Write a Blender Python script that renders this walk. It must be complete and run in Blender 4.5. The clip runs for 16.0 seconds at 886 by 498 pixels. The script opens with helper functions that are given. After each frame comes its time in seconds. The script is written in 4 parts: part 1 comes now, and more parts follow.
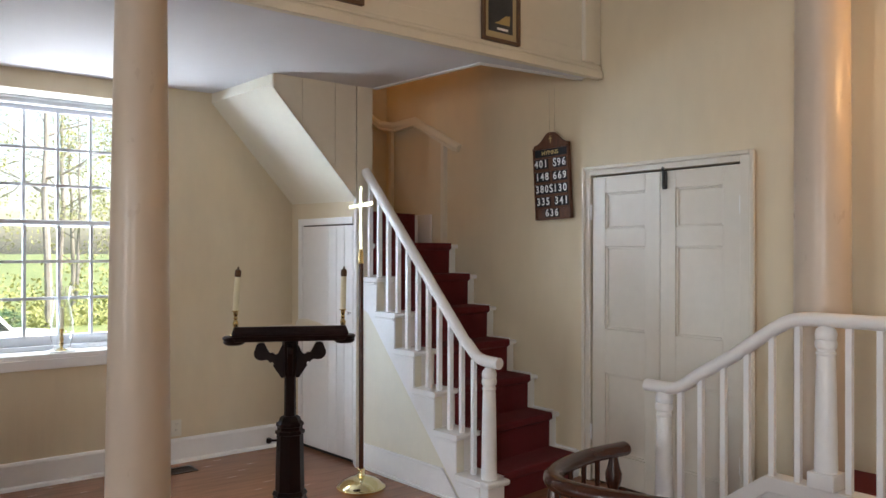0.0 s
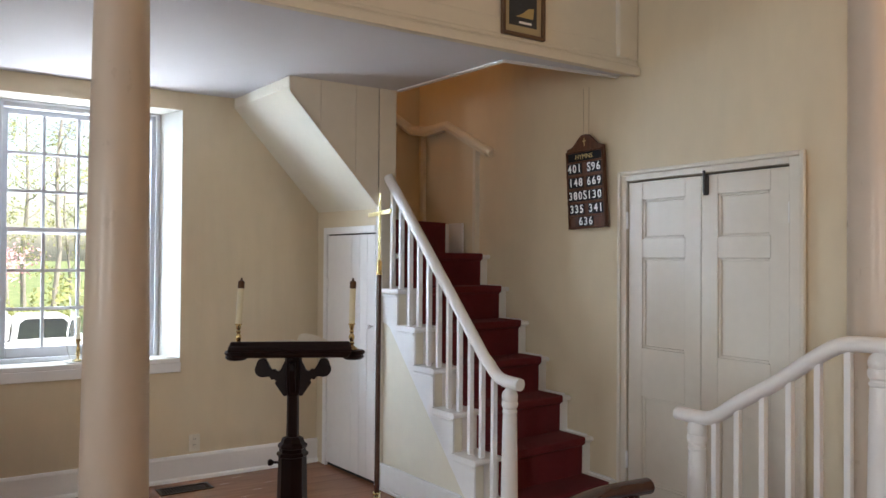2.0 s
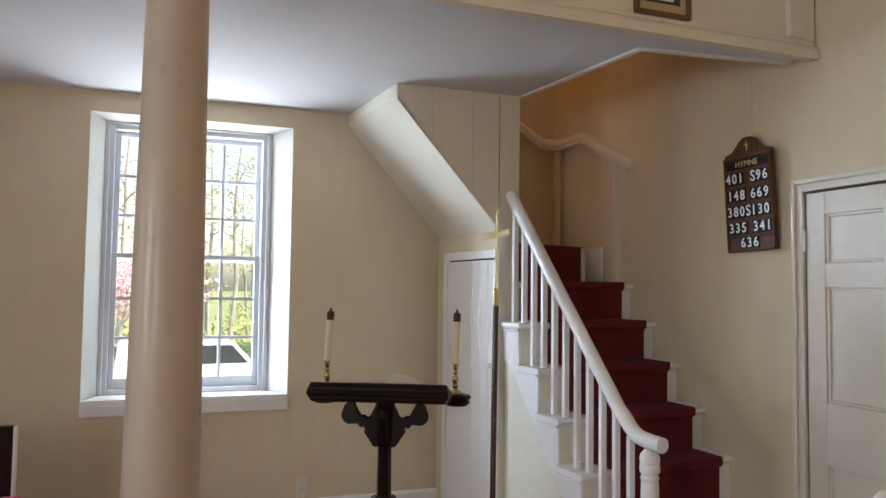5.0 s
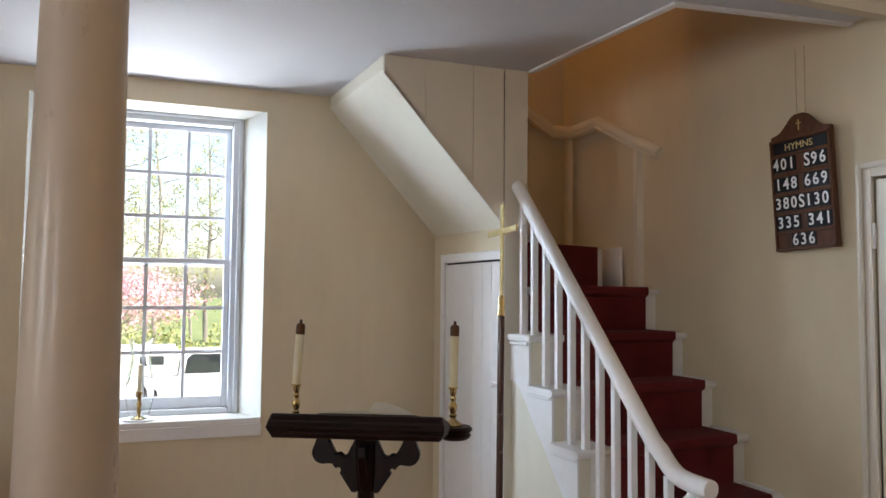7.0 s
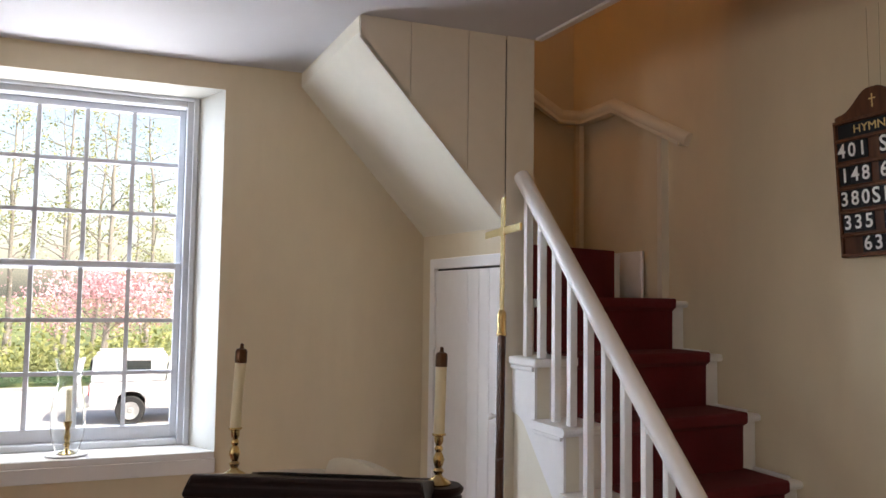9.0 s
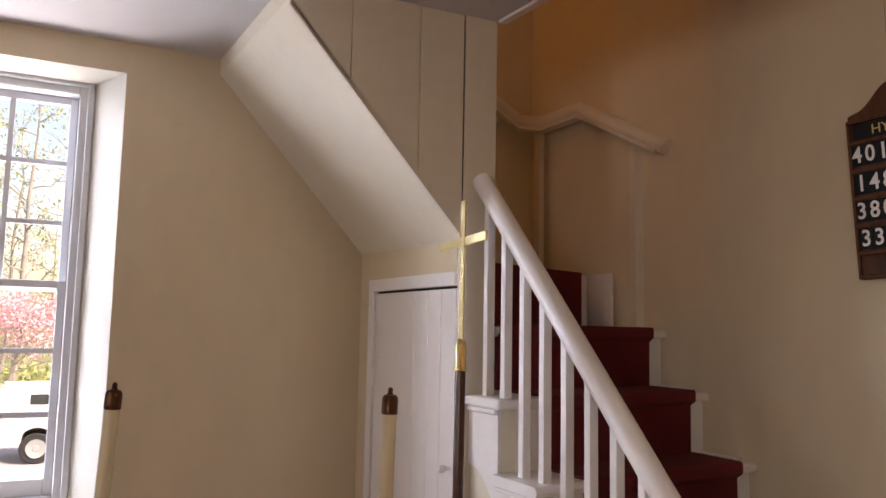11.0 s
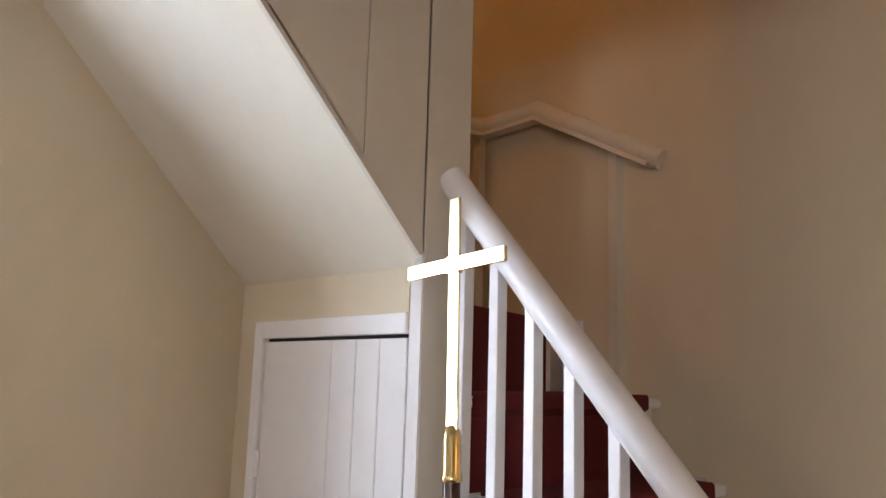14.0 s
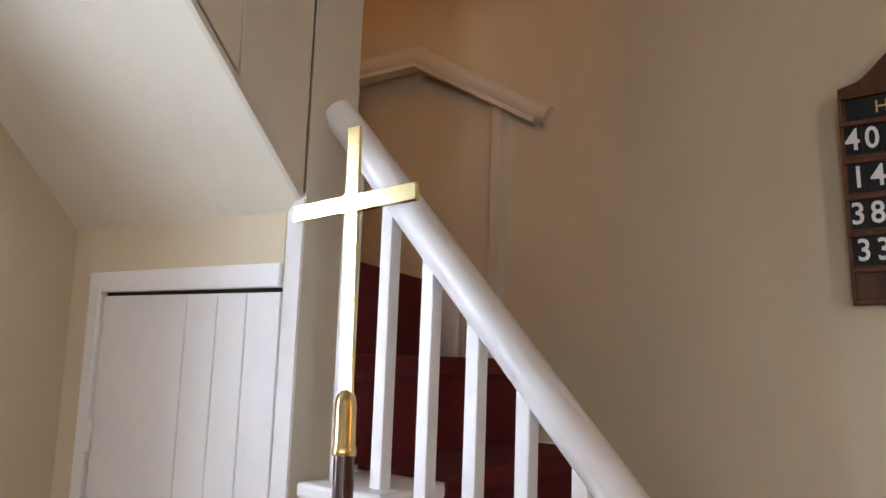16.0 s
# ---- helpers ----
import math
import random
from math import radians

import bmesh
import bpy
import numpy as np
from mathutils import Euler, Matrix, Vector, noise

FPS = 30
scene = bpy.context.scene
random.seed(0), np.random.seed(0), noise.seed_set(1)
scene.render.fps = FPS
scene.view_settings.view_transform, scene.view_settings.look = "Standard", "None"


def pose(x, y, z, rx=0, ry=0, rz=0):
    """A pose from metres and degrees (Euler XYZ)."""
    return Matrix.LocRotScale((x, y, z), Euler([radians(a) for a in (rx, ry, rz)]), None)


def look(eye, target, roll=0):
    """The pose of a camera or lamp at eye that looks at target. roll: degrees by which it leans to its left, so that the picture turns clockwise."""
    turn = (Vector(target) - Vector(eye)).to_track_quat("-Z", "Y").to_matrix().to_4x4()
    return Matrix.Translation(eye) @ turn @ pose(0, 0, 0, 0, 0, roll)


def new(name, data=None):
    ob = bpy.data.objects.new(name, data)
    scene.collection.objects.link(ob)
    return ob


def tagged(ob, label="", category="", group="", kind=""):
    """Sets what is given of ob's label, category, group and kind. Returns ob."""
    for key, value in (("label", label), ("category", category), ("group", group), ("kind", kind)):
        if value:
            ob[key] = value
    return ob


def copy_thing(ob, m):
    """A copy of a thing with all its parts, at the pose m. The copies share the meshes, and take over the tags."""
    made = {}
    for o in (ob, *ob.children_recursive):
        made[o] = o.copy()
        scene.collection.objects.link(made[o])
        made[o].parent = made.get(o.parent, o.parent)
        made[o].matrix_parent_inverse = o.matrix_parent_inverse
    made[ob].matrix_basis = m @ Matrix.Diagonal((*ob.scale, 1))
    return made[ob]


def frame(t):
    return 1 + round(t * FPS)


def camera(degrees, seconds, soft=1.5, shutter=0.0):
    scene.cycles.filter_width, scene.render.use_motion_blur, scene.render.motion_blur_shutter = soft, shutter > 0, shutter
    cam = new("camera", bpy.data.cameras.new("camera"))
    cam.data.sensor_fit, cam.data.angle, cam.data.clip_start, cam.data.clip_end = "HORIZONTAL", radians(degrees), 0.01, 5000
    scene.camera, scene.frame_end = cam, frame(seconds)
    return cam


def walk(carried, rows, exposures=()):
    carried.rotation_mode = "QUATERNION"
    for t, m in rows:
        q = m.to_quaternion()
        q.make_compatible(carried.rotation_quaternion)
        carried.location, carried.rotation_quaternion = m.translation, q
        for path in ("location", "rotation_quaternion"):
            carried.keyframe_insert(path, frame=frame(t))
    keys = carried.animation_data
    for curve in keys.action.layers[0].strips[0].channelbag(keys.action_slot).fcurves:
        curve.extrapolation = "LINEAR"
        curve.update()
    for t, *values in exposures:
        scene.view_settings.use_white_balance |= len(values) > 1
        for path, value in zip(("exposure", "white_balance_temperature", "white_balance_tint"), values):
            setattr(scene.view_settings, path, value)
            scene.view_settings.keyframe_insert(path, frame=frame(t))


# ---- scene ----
cam = camera(60.0, 16.0)
PATH = [
    (0, (0.32, 0.023, 1.405), (1.563, 1.59, 1.412), 0.1),
    (0.5, (0.415, -0.018, 1.396), (1.609, 1.586, 1.402), 0.5),
    (1, (0.518, 0.003, 1.386), (1.674, 1.635, 1.396), 0.6),
    (1.5, (0.615, 0.052, 1.409), (1.738, 1.707, 1.425), 0.6),
    (2, (0.714, 0.094, 1.416), (1.81, 1.766, 1.446), 0.4),
    (2.5, (0.83, 0.082, 1.401), (1.854, 1.799, 1.459), 0.1),
    (3, (0.947, 0.072, 1.398), (1.833, 1.863, 1.462), 1.2),
    (3.5, (1.027, 0.125, 1.396), (1.834, 1.954, 1.456), 1.5),
    (4, (1.093, 0.251, 1.404), (1.858, 2.098, 1.483), 1.2),
    (4.5, (1.148, 0.386, 1.402), (1.872, 2.248, 1.5), 0.9),
    (7, (1.439, 1.071, 1.409), (2.157, 2.933, 1.533), 0.5),
    (7.5, (1.504, 1.202, 1.395), (2.23, 3.062, 1.517), 0.7),
    (8, (1.597, 1.339, 1.422), (2.317, 3.201, 1.541), 0.8),
    (10.5, (1.79, 2.02, 1.46), (2.576, 3.849, 1.647), 0.9),
    (11, (1.847, 2.118, 1.436), (2.726, 3.902, 1.651), 1.1),
    (11.5, (1.855, 2.257, 1.463), (2.835, 3.987, 1.684), 1.0),
    (12, (1.86, 2.429, 1.453), (2.904, 4.116, 1.703), 1.0),
    (12.5, (1.893, 2.565, 1.447), (2.959, 4.235, 1.719), 1.1),
    (13, (1.969, 2.726, 1.464), (3.051, 4.382, 1.763), 1.4),
    (13.5, (2.004, 2.856, 1.47), (3.132, 4.476, 1.792), 1.5),
    (14, (2.018, 2.994, 1.49), (3.236, 4.544, 1.828), 1.7),
    (14.5, (2.038, 3.09, 1.493), (3.363, 4.549, 1.832), 1.6),
    (15, (2.07, 3.143, 1.487), (3.488, 4.517, 1.803), 1.7),
    (15.5, (2.079, 3.167, 1.479), (3.563, 4.476, 1.771), 1.9),
    (16, (2.076, 3.191, 1.472), (3.596, 4.462, 1.745), 2.1),
]
EXPOSURES = [(0, 1.55, 6400, 12), (4, 1.52, 6400, 12), (7, 1.38, 6450, 12), (8, 1.36, 6500, 13), (10.5, 1.1, 7500, 26), (11, 1.15, 7600, 28), (12, 1.55, 7100, 24), (13, 1.52, 6950, 22), (15, 1.64, 6750, 18), (16, 1.62, 6750, 18)]
walk(cam, [(t, look(eye, target, roll)) for t, eye, target, roll in PATH], EXPOSURES)

# ---- world, sun, large lights, exposure ----
world = bpy.data.worlds.new("sky")
scene.world = world
world.use_nodes = True
wn = world.node_tree.nodes
sky = wn.new("ShaderNodeTexSky")
sky.sky_type = 'NISHITA'
sky.sun_disc = False
sky.sun_elevation = radians(48)
sky.sun_rotation = radians(135)
sky.air_density = 1.2
sky.dust_density = 2.5
world.node_tree.links.new(sky.outputs[0], wn["Background"].inputs[0])
wn["Background"].inputs[1].default_value = 0.15


def lamp(name, kind, m, energy, color, **kw):
    data = bpy.data.lights.new(name, kind)
    data.energy, data.color = energy, color
    for k, v in kw.items():
        if k == "size":
            data.size = v
        elif k == "size_y":
            data.shape, data.size_y = 'RECTANGLE', v
        elif k == "angle":
            data.angle = v
        elif k == "radius":
            data.shadow_soft_size = v
    ob = new(name, data)
    ob.matrix_world = m
    return ob


lamp("sun", 'SUN', look((20, -20, 28), (0, 0, 0)), 4.0, (1.0, 0.95, 0.86), angle=radians(0.6))
# Added lamps outside the north window, out of view, stand in for daylight
lamp("window_daylight_north", 'AREA', look((1.43, 6.7, 4.0), (1.43, 4.3, 0.9)), 85, (0.88, 0.95, 1.0), size=2.2, size_y=1.6)
lamp("ground_bounce_fill", 'AREA', look((1.43, 6.9, -0.9), (1.7, 3.9, 2.2)), 125, (0.92, 0.96, 1.0), size=2.4, size_y=1.6)
# daylight in the openings of the west windows, which are out of view
for wy, e in ((-2.2, 46), (1.4, 17), (4.1, 2.5)):
    lamp("window_daylight_west", 'AREA', look((-3.42, wy, 1.6), (3.0, wy, 1.3)), e, (0.92, 0.96, 1.0), size=1.0, size_y=1.6)
for wy in (-2.2, 1.4):
    lamp("window_daylight_upper", 'AREA', look((-3.42, wy, 4.2), (3.0, wy, 2.4)), 3.0, (1.0, 0.93, 0.82), size=1.0, size_y=1.4)
# Added unseen lamp that brightens the closet door and stair through the window
lamp("northwest_sky_fill", 'AREA', look((-1.6, 7.4, 2.0), (2.6, 4.6, 1.0)), 245, (0.66, 0.82, 1.0), size=2.2, size_y=2.4)
# warm lamps: beside the pulpit and on the gallery above the stair
lamp("pulpit_lamp_light", 'POINT', pose(3.70, 0.75, 2.25), 5.0, (1.0, 0.55, 0.2), radius=0.12)
lamp("gallery_lamp_light", 'POINT', pose(2.35, 4.50, 3.35), 3.0, (1.0, 0.42, 0.07), radius=0.06)


# ---- materials ----
def mat(name, base, rough=0.6, metal=0.0, var=0.08, scale=6.0, bump=0.0, bscale=60.0, coat=0.0, tint=None, spec=0.5, stretch=(1, 1, 1), rand=0.0, sheen=0.0, trans=0.0, uneven=0.0):
    """Two-scale colour variation, fine relief, optional clear coat."""
    m = bpy.data.materials.new(name)
    m.use_nodes = True
    nt = m.node_tree
    n, l = nt.nodes, nt.links
    p = n["Principled BSDF"]
    p.inputs["Roughness"].default_value = rough
    p.inputs["Metallic"].default_value = metal
    p.inputs["Specular IOR Level"].default_value = spec
    p.inputs["Coat Weight"].default_value = coat
    p.inputs["Coat Roughness"].default_value = 0.12
    p.inputs["Sheen Weight"].default_value = sheen
    p.inputs["Transmission Weight"].default_value = trans
    tc = n.new("ShaderNodeTexCoord")
    mp = n.new("ShaderNodeMapping")
    mp.inputs["Scale"].default_value = stretch
    l.new(tc.outputs["Object"], mp.inputs[0])
    a = n.new("ShaderNodeTexNoise")
    a.inputs["Scale"].default_value = scale * 0.35
    a.inputs["Detail"].default_value = 3
    b = n.new("ShaderNodeTexNoise")
    b.inputs["Scale"].default_value = scale * 4
    b.inputs["Detail"].default_value = 6
    l.new(mp.outputs[0], a.inputs[0])
    l.new(mp.outputs[0], b.inputs[0])
    add = n.new("ShaderNodeMath")
    add.operation = 'ADD'
    l.new(a.outputs[0], add.inputs[0])
    l.new(b.outputs[0], add.inputs[1])
    src = add.outputs[0]
    if rand:
        oi = n.new("ShaderNodeObjectInfo")
        ma = n.new("ShaderNodeMath")
        ma.operation = 'MULTIPLY_ADD'
        l.new(oi.outputs["Random"], ma.inputs[0])
        ma.inputs[1].default_value = rand
        l.new(src, ma.inputs[2])
        src = ma.outputs[0]
    ramp = n.new("ShaderNodeMapRange")
    ramp.inputs[1].default_value, ramp.inputs[2].default_value = 0.6, 1.4 + rand
    l.new(src, ramp.inputs[0])
    mix = n.new("ShaderNodeMix")
    mix.data_type = 'RGBA'
    l.new(ramp.outputs[0], mix.inputs[0])
    t = tint or base
    mix.inputs[6].default_value = (*[c * (1 - var) for c in base], 1)
    mix.inputs[7].default_value = (*[min(1, c * (1 + var)) for c in t], 1)
    l.new(mix.outputs[2], p.inputs["Base Color"])
    rr = n.new("ShaderNodeMapRange")
    rr.inputs[3].default_value, rr.inputs[4].default_value = max(0.02, rough - 0.07), min(1, rough + 0.07)
    l.new(b.outputs[0], rr.inputs[0])
    l.new(rr.outputs[0], p.inputs["Roughness"])
    if bump:
        c = n.new("ShaderNodeTexNoise")
        c.inputs["Scale"].default_value = bscale
        c.inputs["Detail"].default_value = 4
        l.new(mp.outputs[0], c.inputs[0])
        bp = n.new("ShaderNodeBump")
        bp.inputs["Strength"].default_value = bump
        bp.inputs["Distance"].default_value = 0.01
        l.new(c.outputs[0], bp.inputs["Height"])
        if uneven:
            # broad, mostly upright waves left by the plasterer's float
            mp2 = n.new("ShaderNodeMapping")
            mp2.inputs["Scale"].default_value = (1, 1, 0.10)
            l.new(tc.outputs["Object"], mp2.inputs[0])
            w = n.new("ShaderNodeTexNoise")
            w.inputs["Scale"].default_value = 7.0
            w.inputs["Detail"].default_value = 2
            l.new(mp2.outputs[0], w.inputs[0])
            bw_ = n.new("ShaderNodeBump")
            bw_.inputs["Strength"].default_value = 1.0
            bw_.inputs["Distance"].default_value = uneven
            l.new(w.outputs[0], bw_.inputs["Height"])
            l.new(bw_.outputs[0], bp.inputs["Normal"])
        l.new(bp.outputs[0], p.inputs["Normal"])
    return m


PLASTER = mat("cream_plaster", (0.67, 0.575, 0.41), 0.72, var=0.045, scale=3.0, bump=0.12, bscale=20, stretch=(1, 1, 0.4), uneven=0.008)
CEIL = mat("white_ceiling_paint", (0.66, 0.67, 0.71), 0.8, var=0.02, scale=2, bump=0.05, bscale=30)
TRIM = mat("white_gloss_paint", (0.84, 0.83, 0.82), 0.33, var=0.03, scale=7, bump=0.05, bscale=18)
CREAM = mat("cream_gloss_paint", (0.72, 0.66, 0.54), 0.32, var=0.03, scale=5, bump=0.05, bscale=14)
GREYP = mat("cream_board_paint", (0.66, 0.61, 0.51), 0.42, var=0.03, scale=5, bump=0.06, bscale=20)
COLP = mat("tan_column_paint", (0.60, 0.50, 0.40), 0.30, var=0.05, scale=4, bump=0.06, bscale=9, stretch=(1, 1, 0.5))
SASH = mat("sash_paint", (0.66, 0.69, 0.74), 0.4, var=0.03, scale=8)
DOORC = mat("cream_door_paint", (0.68, 0.625, 0.53), 0.36, var=0.035, scale=5, bump=0.06, bscale=16)
REVEAL = mat("reveal_whitewash", (0.64, 0.635, 0.58), 0.7, var=0.04, scale=4, bump=0.1, bscale=22)
SPANDREL = mat("warm_white_and_lit_soffit", (0.76, 0.72, 0.60), 0.65, var=0.04, scale=3, bump=0.1, bscale=20)
DOORP = mat("door_paint", (0.80, 0.785, 0.77), 0.38, var=0.03, scale=5, bump=0.06, bscale=16)
FLOORW = mat("floor_board_wood", (0.26, 0.115, 0.065), 0.25, var=0.25, scale=7, tint=(0.33, 0.155, 0.085), bump=0.015, bscale=40, stretch=(0.12, 1, 1), rand=0.18)
MAHOG = mat("dark_mahogany", (0.012, 0.004, 0.0035), 0.36, var=0.4, scale=9, coat=0.0, spec=0.22, stretch=(1, 1, 0.2))
RAILW = mat("brown_rail_wood", (0.062, 0.019, 0.010), 0.25, var=0.35, scale=9, coat=0.2, stretch=(0.3, 1, 1))
OAK = mat("hymn_board_oak", (0.070, 0.026, 0.012), 0.45, var=0.4, scale=14, tint=(0.12, 0.046, 0.020), bump=0.12, bscale=60, spec=0.25, stretch=(1, 1, 0.15))
CARPET = mat("red_carpet", (0.135, 0.006, 0.009), 0.95, var=0.25, scale=18, bump=0.5, bscale=420, sheen=0.02)
BRASS = mat("polished_brass", (0.88, 0.77, 0.44), 0.13, metal=1.0, var=0.06, scale=9)
DULLBRASS = mat("aged_brass", (0.66, 0.50, 0.23), 0.22, metal=1.0, var=0.15, scale=20)
BRONZE = mat("dark_brass_cap", (0.09, 0.045, 0.025), 0.3, metal=0.9, var=0.2, scale=20)
IVORY = mat("ivory_candle", (0.78, 0.71, 0.50), 0.45, var=0.03, scale=10)
BLACK = mat("black_iron", (0.015, 0.014, 0.014), 0.45, var=0.2, scale=20)
# Near-black stands in for shade in gaps and holes; also the book's cover
SLOT = mat("gap_shade_and_dark_cover", (0.02, 0.017, 0.014), 0.8, var=0.2, scale=20)
CARD = mat("black_number_card", (0.010, 0.011, 0.013), 0.45, var=0.2, scale=20, spec=0.2)
WHITEINK = mat("white_ink", (0.88, 0.88, 0.86), 0.4, var=0.02)
GOLDINK = mat("gold_ink", (0.70, 0.52, 0.20), 0.45, var=0.05)
PAPER = mat("book_paper", (0.72, 0.69, 0.60), 0.8, var=0.05, scale=30)
PINK = mat("pink_cushion", (0.62, 0.035, 0.14), 0.85, var=0.1, scale=12, bump=0.3, bscale=200, sheen=0.2)
PLATE = mat("outlet_plastic", (0.70, 0.66, 0.56), 0.35, var=0.02)
VENTM = mat("brown_vent_metal", (0.05, 0.032, 0.022), 0.4, metal=0.6, var=0.2)
CORD = mat("hanging_cord", (0.42, 0.34, 0.22), 0.8, var=0.1)
FRAMEW = mat("picture_frame_wood", (0.11, 0.055, 0.025), 0.35, var=0.3, scale=20)
MOUNT = mat("picture_mount", (0.45, 0.37, 0.22), 0.7, var=0.05)
PICDARK = mat("picture_dark", (0.035, 0.038, 0.045), 0.35, var=0.3, scale=12)
PICOCHRE = mat("picture_ochre", (0.46, 0.34, 0.14), 0.6, var=0.15)


def glass(name, tint=(1, 1, 1), rough=0.0):
    m = bpy.data.materials.new(name)
    m.use_nodes = True
    n, l = m.node_tree.nodes, m.node_tree.links
    p = n["Principled BSDF"]
    p.inputs["Base Color"].default_value = (*tint, 1)
    p.inputs["Transmission Weight"].default_value = 1.0
    p.inputs["Roughness"].default_value = rough
    p.inputs["IOR"].default_value = 1.45
    nz = n.new("ShaderNodeTexNoise")
    nz.inputs["Scale"].default_value = 5.0
    bp = n.new("ShaderNodeBump")
    bp.inputs["Strength"].default_value = 0.03
    l.new(nz.outputs[0], bp.inputs["Height"])
    l.new(bp.outputs[0], p.inputs["Normal"])
    return m


GLASS = glass("old_window_glass", (0.97, 0.99, 0.98))
LAMPGLASS = glass("hurricane_glass", (0.97, 0.98, 0.98))


# ---- building helpers ----
def chain(ob):
    m = ob.matrix_basis.copy()
    while ob.parent:
        ob = ob.parent
        m = ob.matrix_basis @ m
    return m


def mesh_of(name, bm, material, smooth=False):
    bmesh.ops.recalc_face_normals(bm, faces=bm.faces)
    me = bpy.data.meshes.new(name)
    bm.to_mesh(me)
    bm.free()
    for mm in (material if isinstance(material, (list, tuple)) else [material]):
        me.materials.append(mm)
    if smooth:
        me.polygons.foreach_set("use_smooth", [True] * len(me.polygons))
        me.set_sharp_from_angle(angle=radians(35))
    return me


def part(name, bm, material, parent, label="", local=False, smooth=False):
    """One mesh object under a thing; bm is in world metres unless local."""
    if not local:
        bm.transform(chain(parent).inverted())
    ob = new(name, mesh_of(name, bm, material, smooth))
    ob.parent = parent
    return tagged(ob, label=label) if label else ob


def thing(name, m, label, category, group="", kind=""):
    ob = new(name)
    ob.matrix_basis = m
    return tagged(ob, label, category, group, kind)


def structure(name, bm, material, label, category, smooth=False):
    return tagged(new(name, mesh_of(name, bm, material, smooth)), label, category, "", "structure")


def solid(name, bm, material, label, category, smooth=False, group="", kind=""):
    """A thing of a single mesh."""
    return tagged(new(name, mesh_of(name, bm, material, smooth)), label, category, group, kind)


def box(x0, x1, y0, y1, z0, z1, bevel=0.0, bm=None, seg=1):
    own = bm is None or bevel > 0
    b = bmesh.new() if own else bm
    vs = [b.verts.new((x, y, z)) for x in (x0, x1) for y in (y0, y1) for z in (z0, z1)]
    for q in ((0, 1, 3, 2), (4, 6, 7, 5), (0, 4, 5, 1), (2, 3, 7, 6), (0, 2, 6, 4), (1, 5, 7, 3)):
        b.faces.new([vs[i] for i in q])
    if bevel > 0:
        bmesh.ops.recalc_face_normals(b, faces=b.faces)
        bmesh.ops.bevel(b, geom=b.edges[:], offset=bevel, segments=seg, affect='EDGES', profile=0.5)
    if own and bm is not None:
        join(bm, b)
        return bm
    return b


def join(bm, other, m=None):
    """Adds the other bmesh to bm and frees it."""
    if m is not None:
        other.transform(m)
    vmap = {v: bm.verts.new(v.co) for v in other.verts}
    for f in other.faces:
        bm.faces.new([vmap[v] for v in f.verts])
    other.free()
    return bm


def prism(poly, axis, a, b, bevel=0.0):
    """A polygon in the two other axes, in their order x, y, z, drawn out along axis from a to b."""
    bm = bmesh.new()

    def at(p, t):
        return {"x": (t, p[0], p[1]), "y": (p[0], t, p[1]), "z": (p[0], p[1], t)}[axis]
    lo = [bm.verts.new(at(p, a)) for p in poly]
    hi = [bm.verts.new(at(p, b)) for p in poly]
    bm.faces.new(lo)
    bm.faces.new(hi[::-1])
    for i in range(len(poly)):
        j = (i + 1) % len(poly)
        bm.faces.new((lo[i], lo[j], hi[j], hi[i]))
    if bevel:
        bmesh.ops.recalc_face_normals(bm, faces=bm.faces)
        bmesh.ops.bevel(bm, geom=bm.edges[:], offset=bevel, segments=1, affect='EDGES', profile=0.5)
    return bm


def lathe(profile, n=24, x=0.0, y=0.0, z=0.0):
    """(radius, height) pairs turned about the vertical through (x, y), raised by z."""
    bm = bmesh.new()
    rings = []
    for r, h in profile:
        if r < 1e-5:
            rings.append([bm.verts.new((x, y, z + h))])
        else:
            rings.append([bm.verts.new((x + r * math.cos(2 * math.pi * i / n), y + r * math.sin(2 * math.pi * i / n), z + h)) for i in range(n)])
    for a, b in zip(rings, rings[1:]):
        for i in range(n):
            j = (i + 1) % n
            q = [a[i % len(a)], a[j % len(a)], b[j % len(b)], b[i % len(b)]]
            q = list(dict.fromkeys(q))
            if len(q) > 2:
                bm.faces.new(q)
    for ring, rev in ((rings[0], True), (rings[-1], False)):
        if len(ring) > 1:
            bm.faces.new(ring[::-1] if rev else ring)
    return bm


def sweep(path, section, closed_ends=True, up=(0, 0, 1)):
    """Draws a closed section (side, up) along a path of points, with mitred joints."""
    bm = bmesh.new()
    pts = [Vector(p) for p in path]
    rings = []
    for i, p in enumerate(pts):
        d0 = (pts[i] - pts[i - 1]).normalized() if i else None
        d1 = (pts[i + 1] - pts[i]).normalized() if i + 1 < len(pts) else None
        d = ((d0 or d1) + (d1 or d0)).normalized()
        side = d.cross(Vector(up))
        side = side.normalized() if side.length > 1e-4 else Vector((1, 0, 0))
        u = side.cross(d).normalized()
        k = 1.0
        if d0 and d1:
            k = 1.0 / max(0.5, math.sqrt((1 + d0.dot(d1)) / 2))
        bend_side = abs((d0 or d).cross(d1 or d).dot(u)) > abs((d0 or d).cross(d1 or d).dot(side))
        rings.append([bm.verts.new(p + side * (s * (k if bend_side else 1)) + u * (h * (1 if bend_side else k))) for s, h in section])
    m = len(section)
    for a, b in zip(rings, rings[1:]):
        for i in range(m):
            j = (i + 1) % m
            bm.faces.new((a[i], a[j], b[j], b[i]))
    if closed_ends:
        bm.faces.new(rings[0][::-1])
        bm.faces.new(rings[-1])
    return bm


def circle(r, n=14, ry=None):
    return [(r * math.cos(2 * math.pi * i / n), (ry or r) * math.sin(2 * math.pi * i / n)) for i in range(n)]


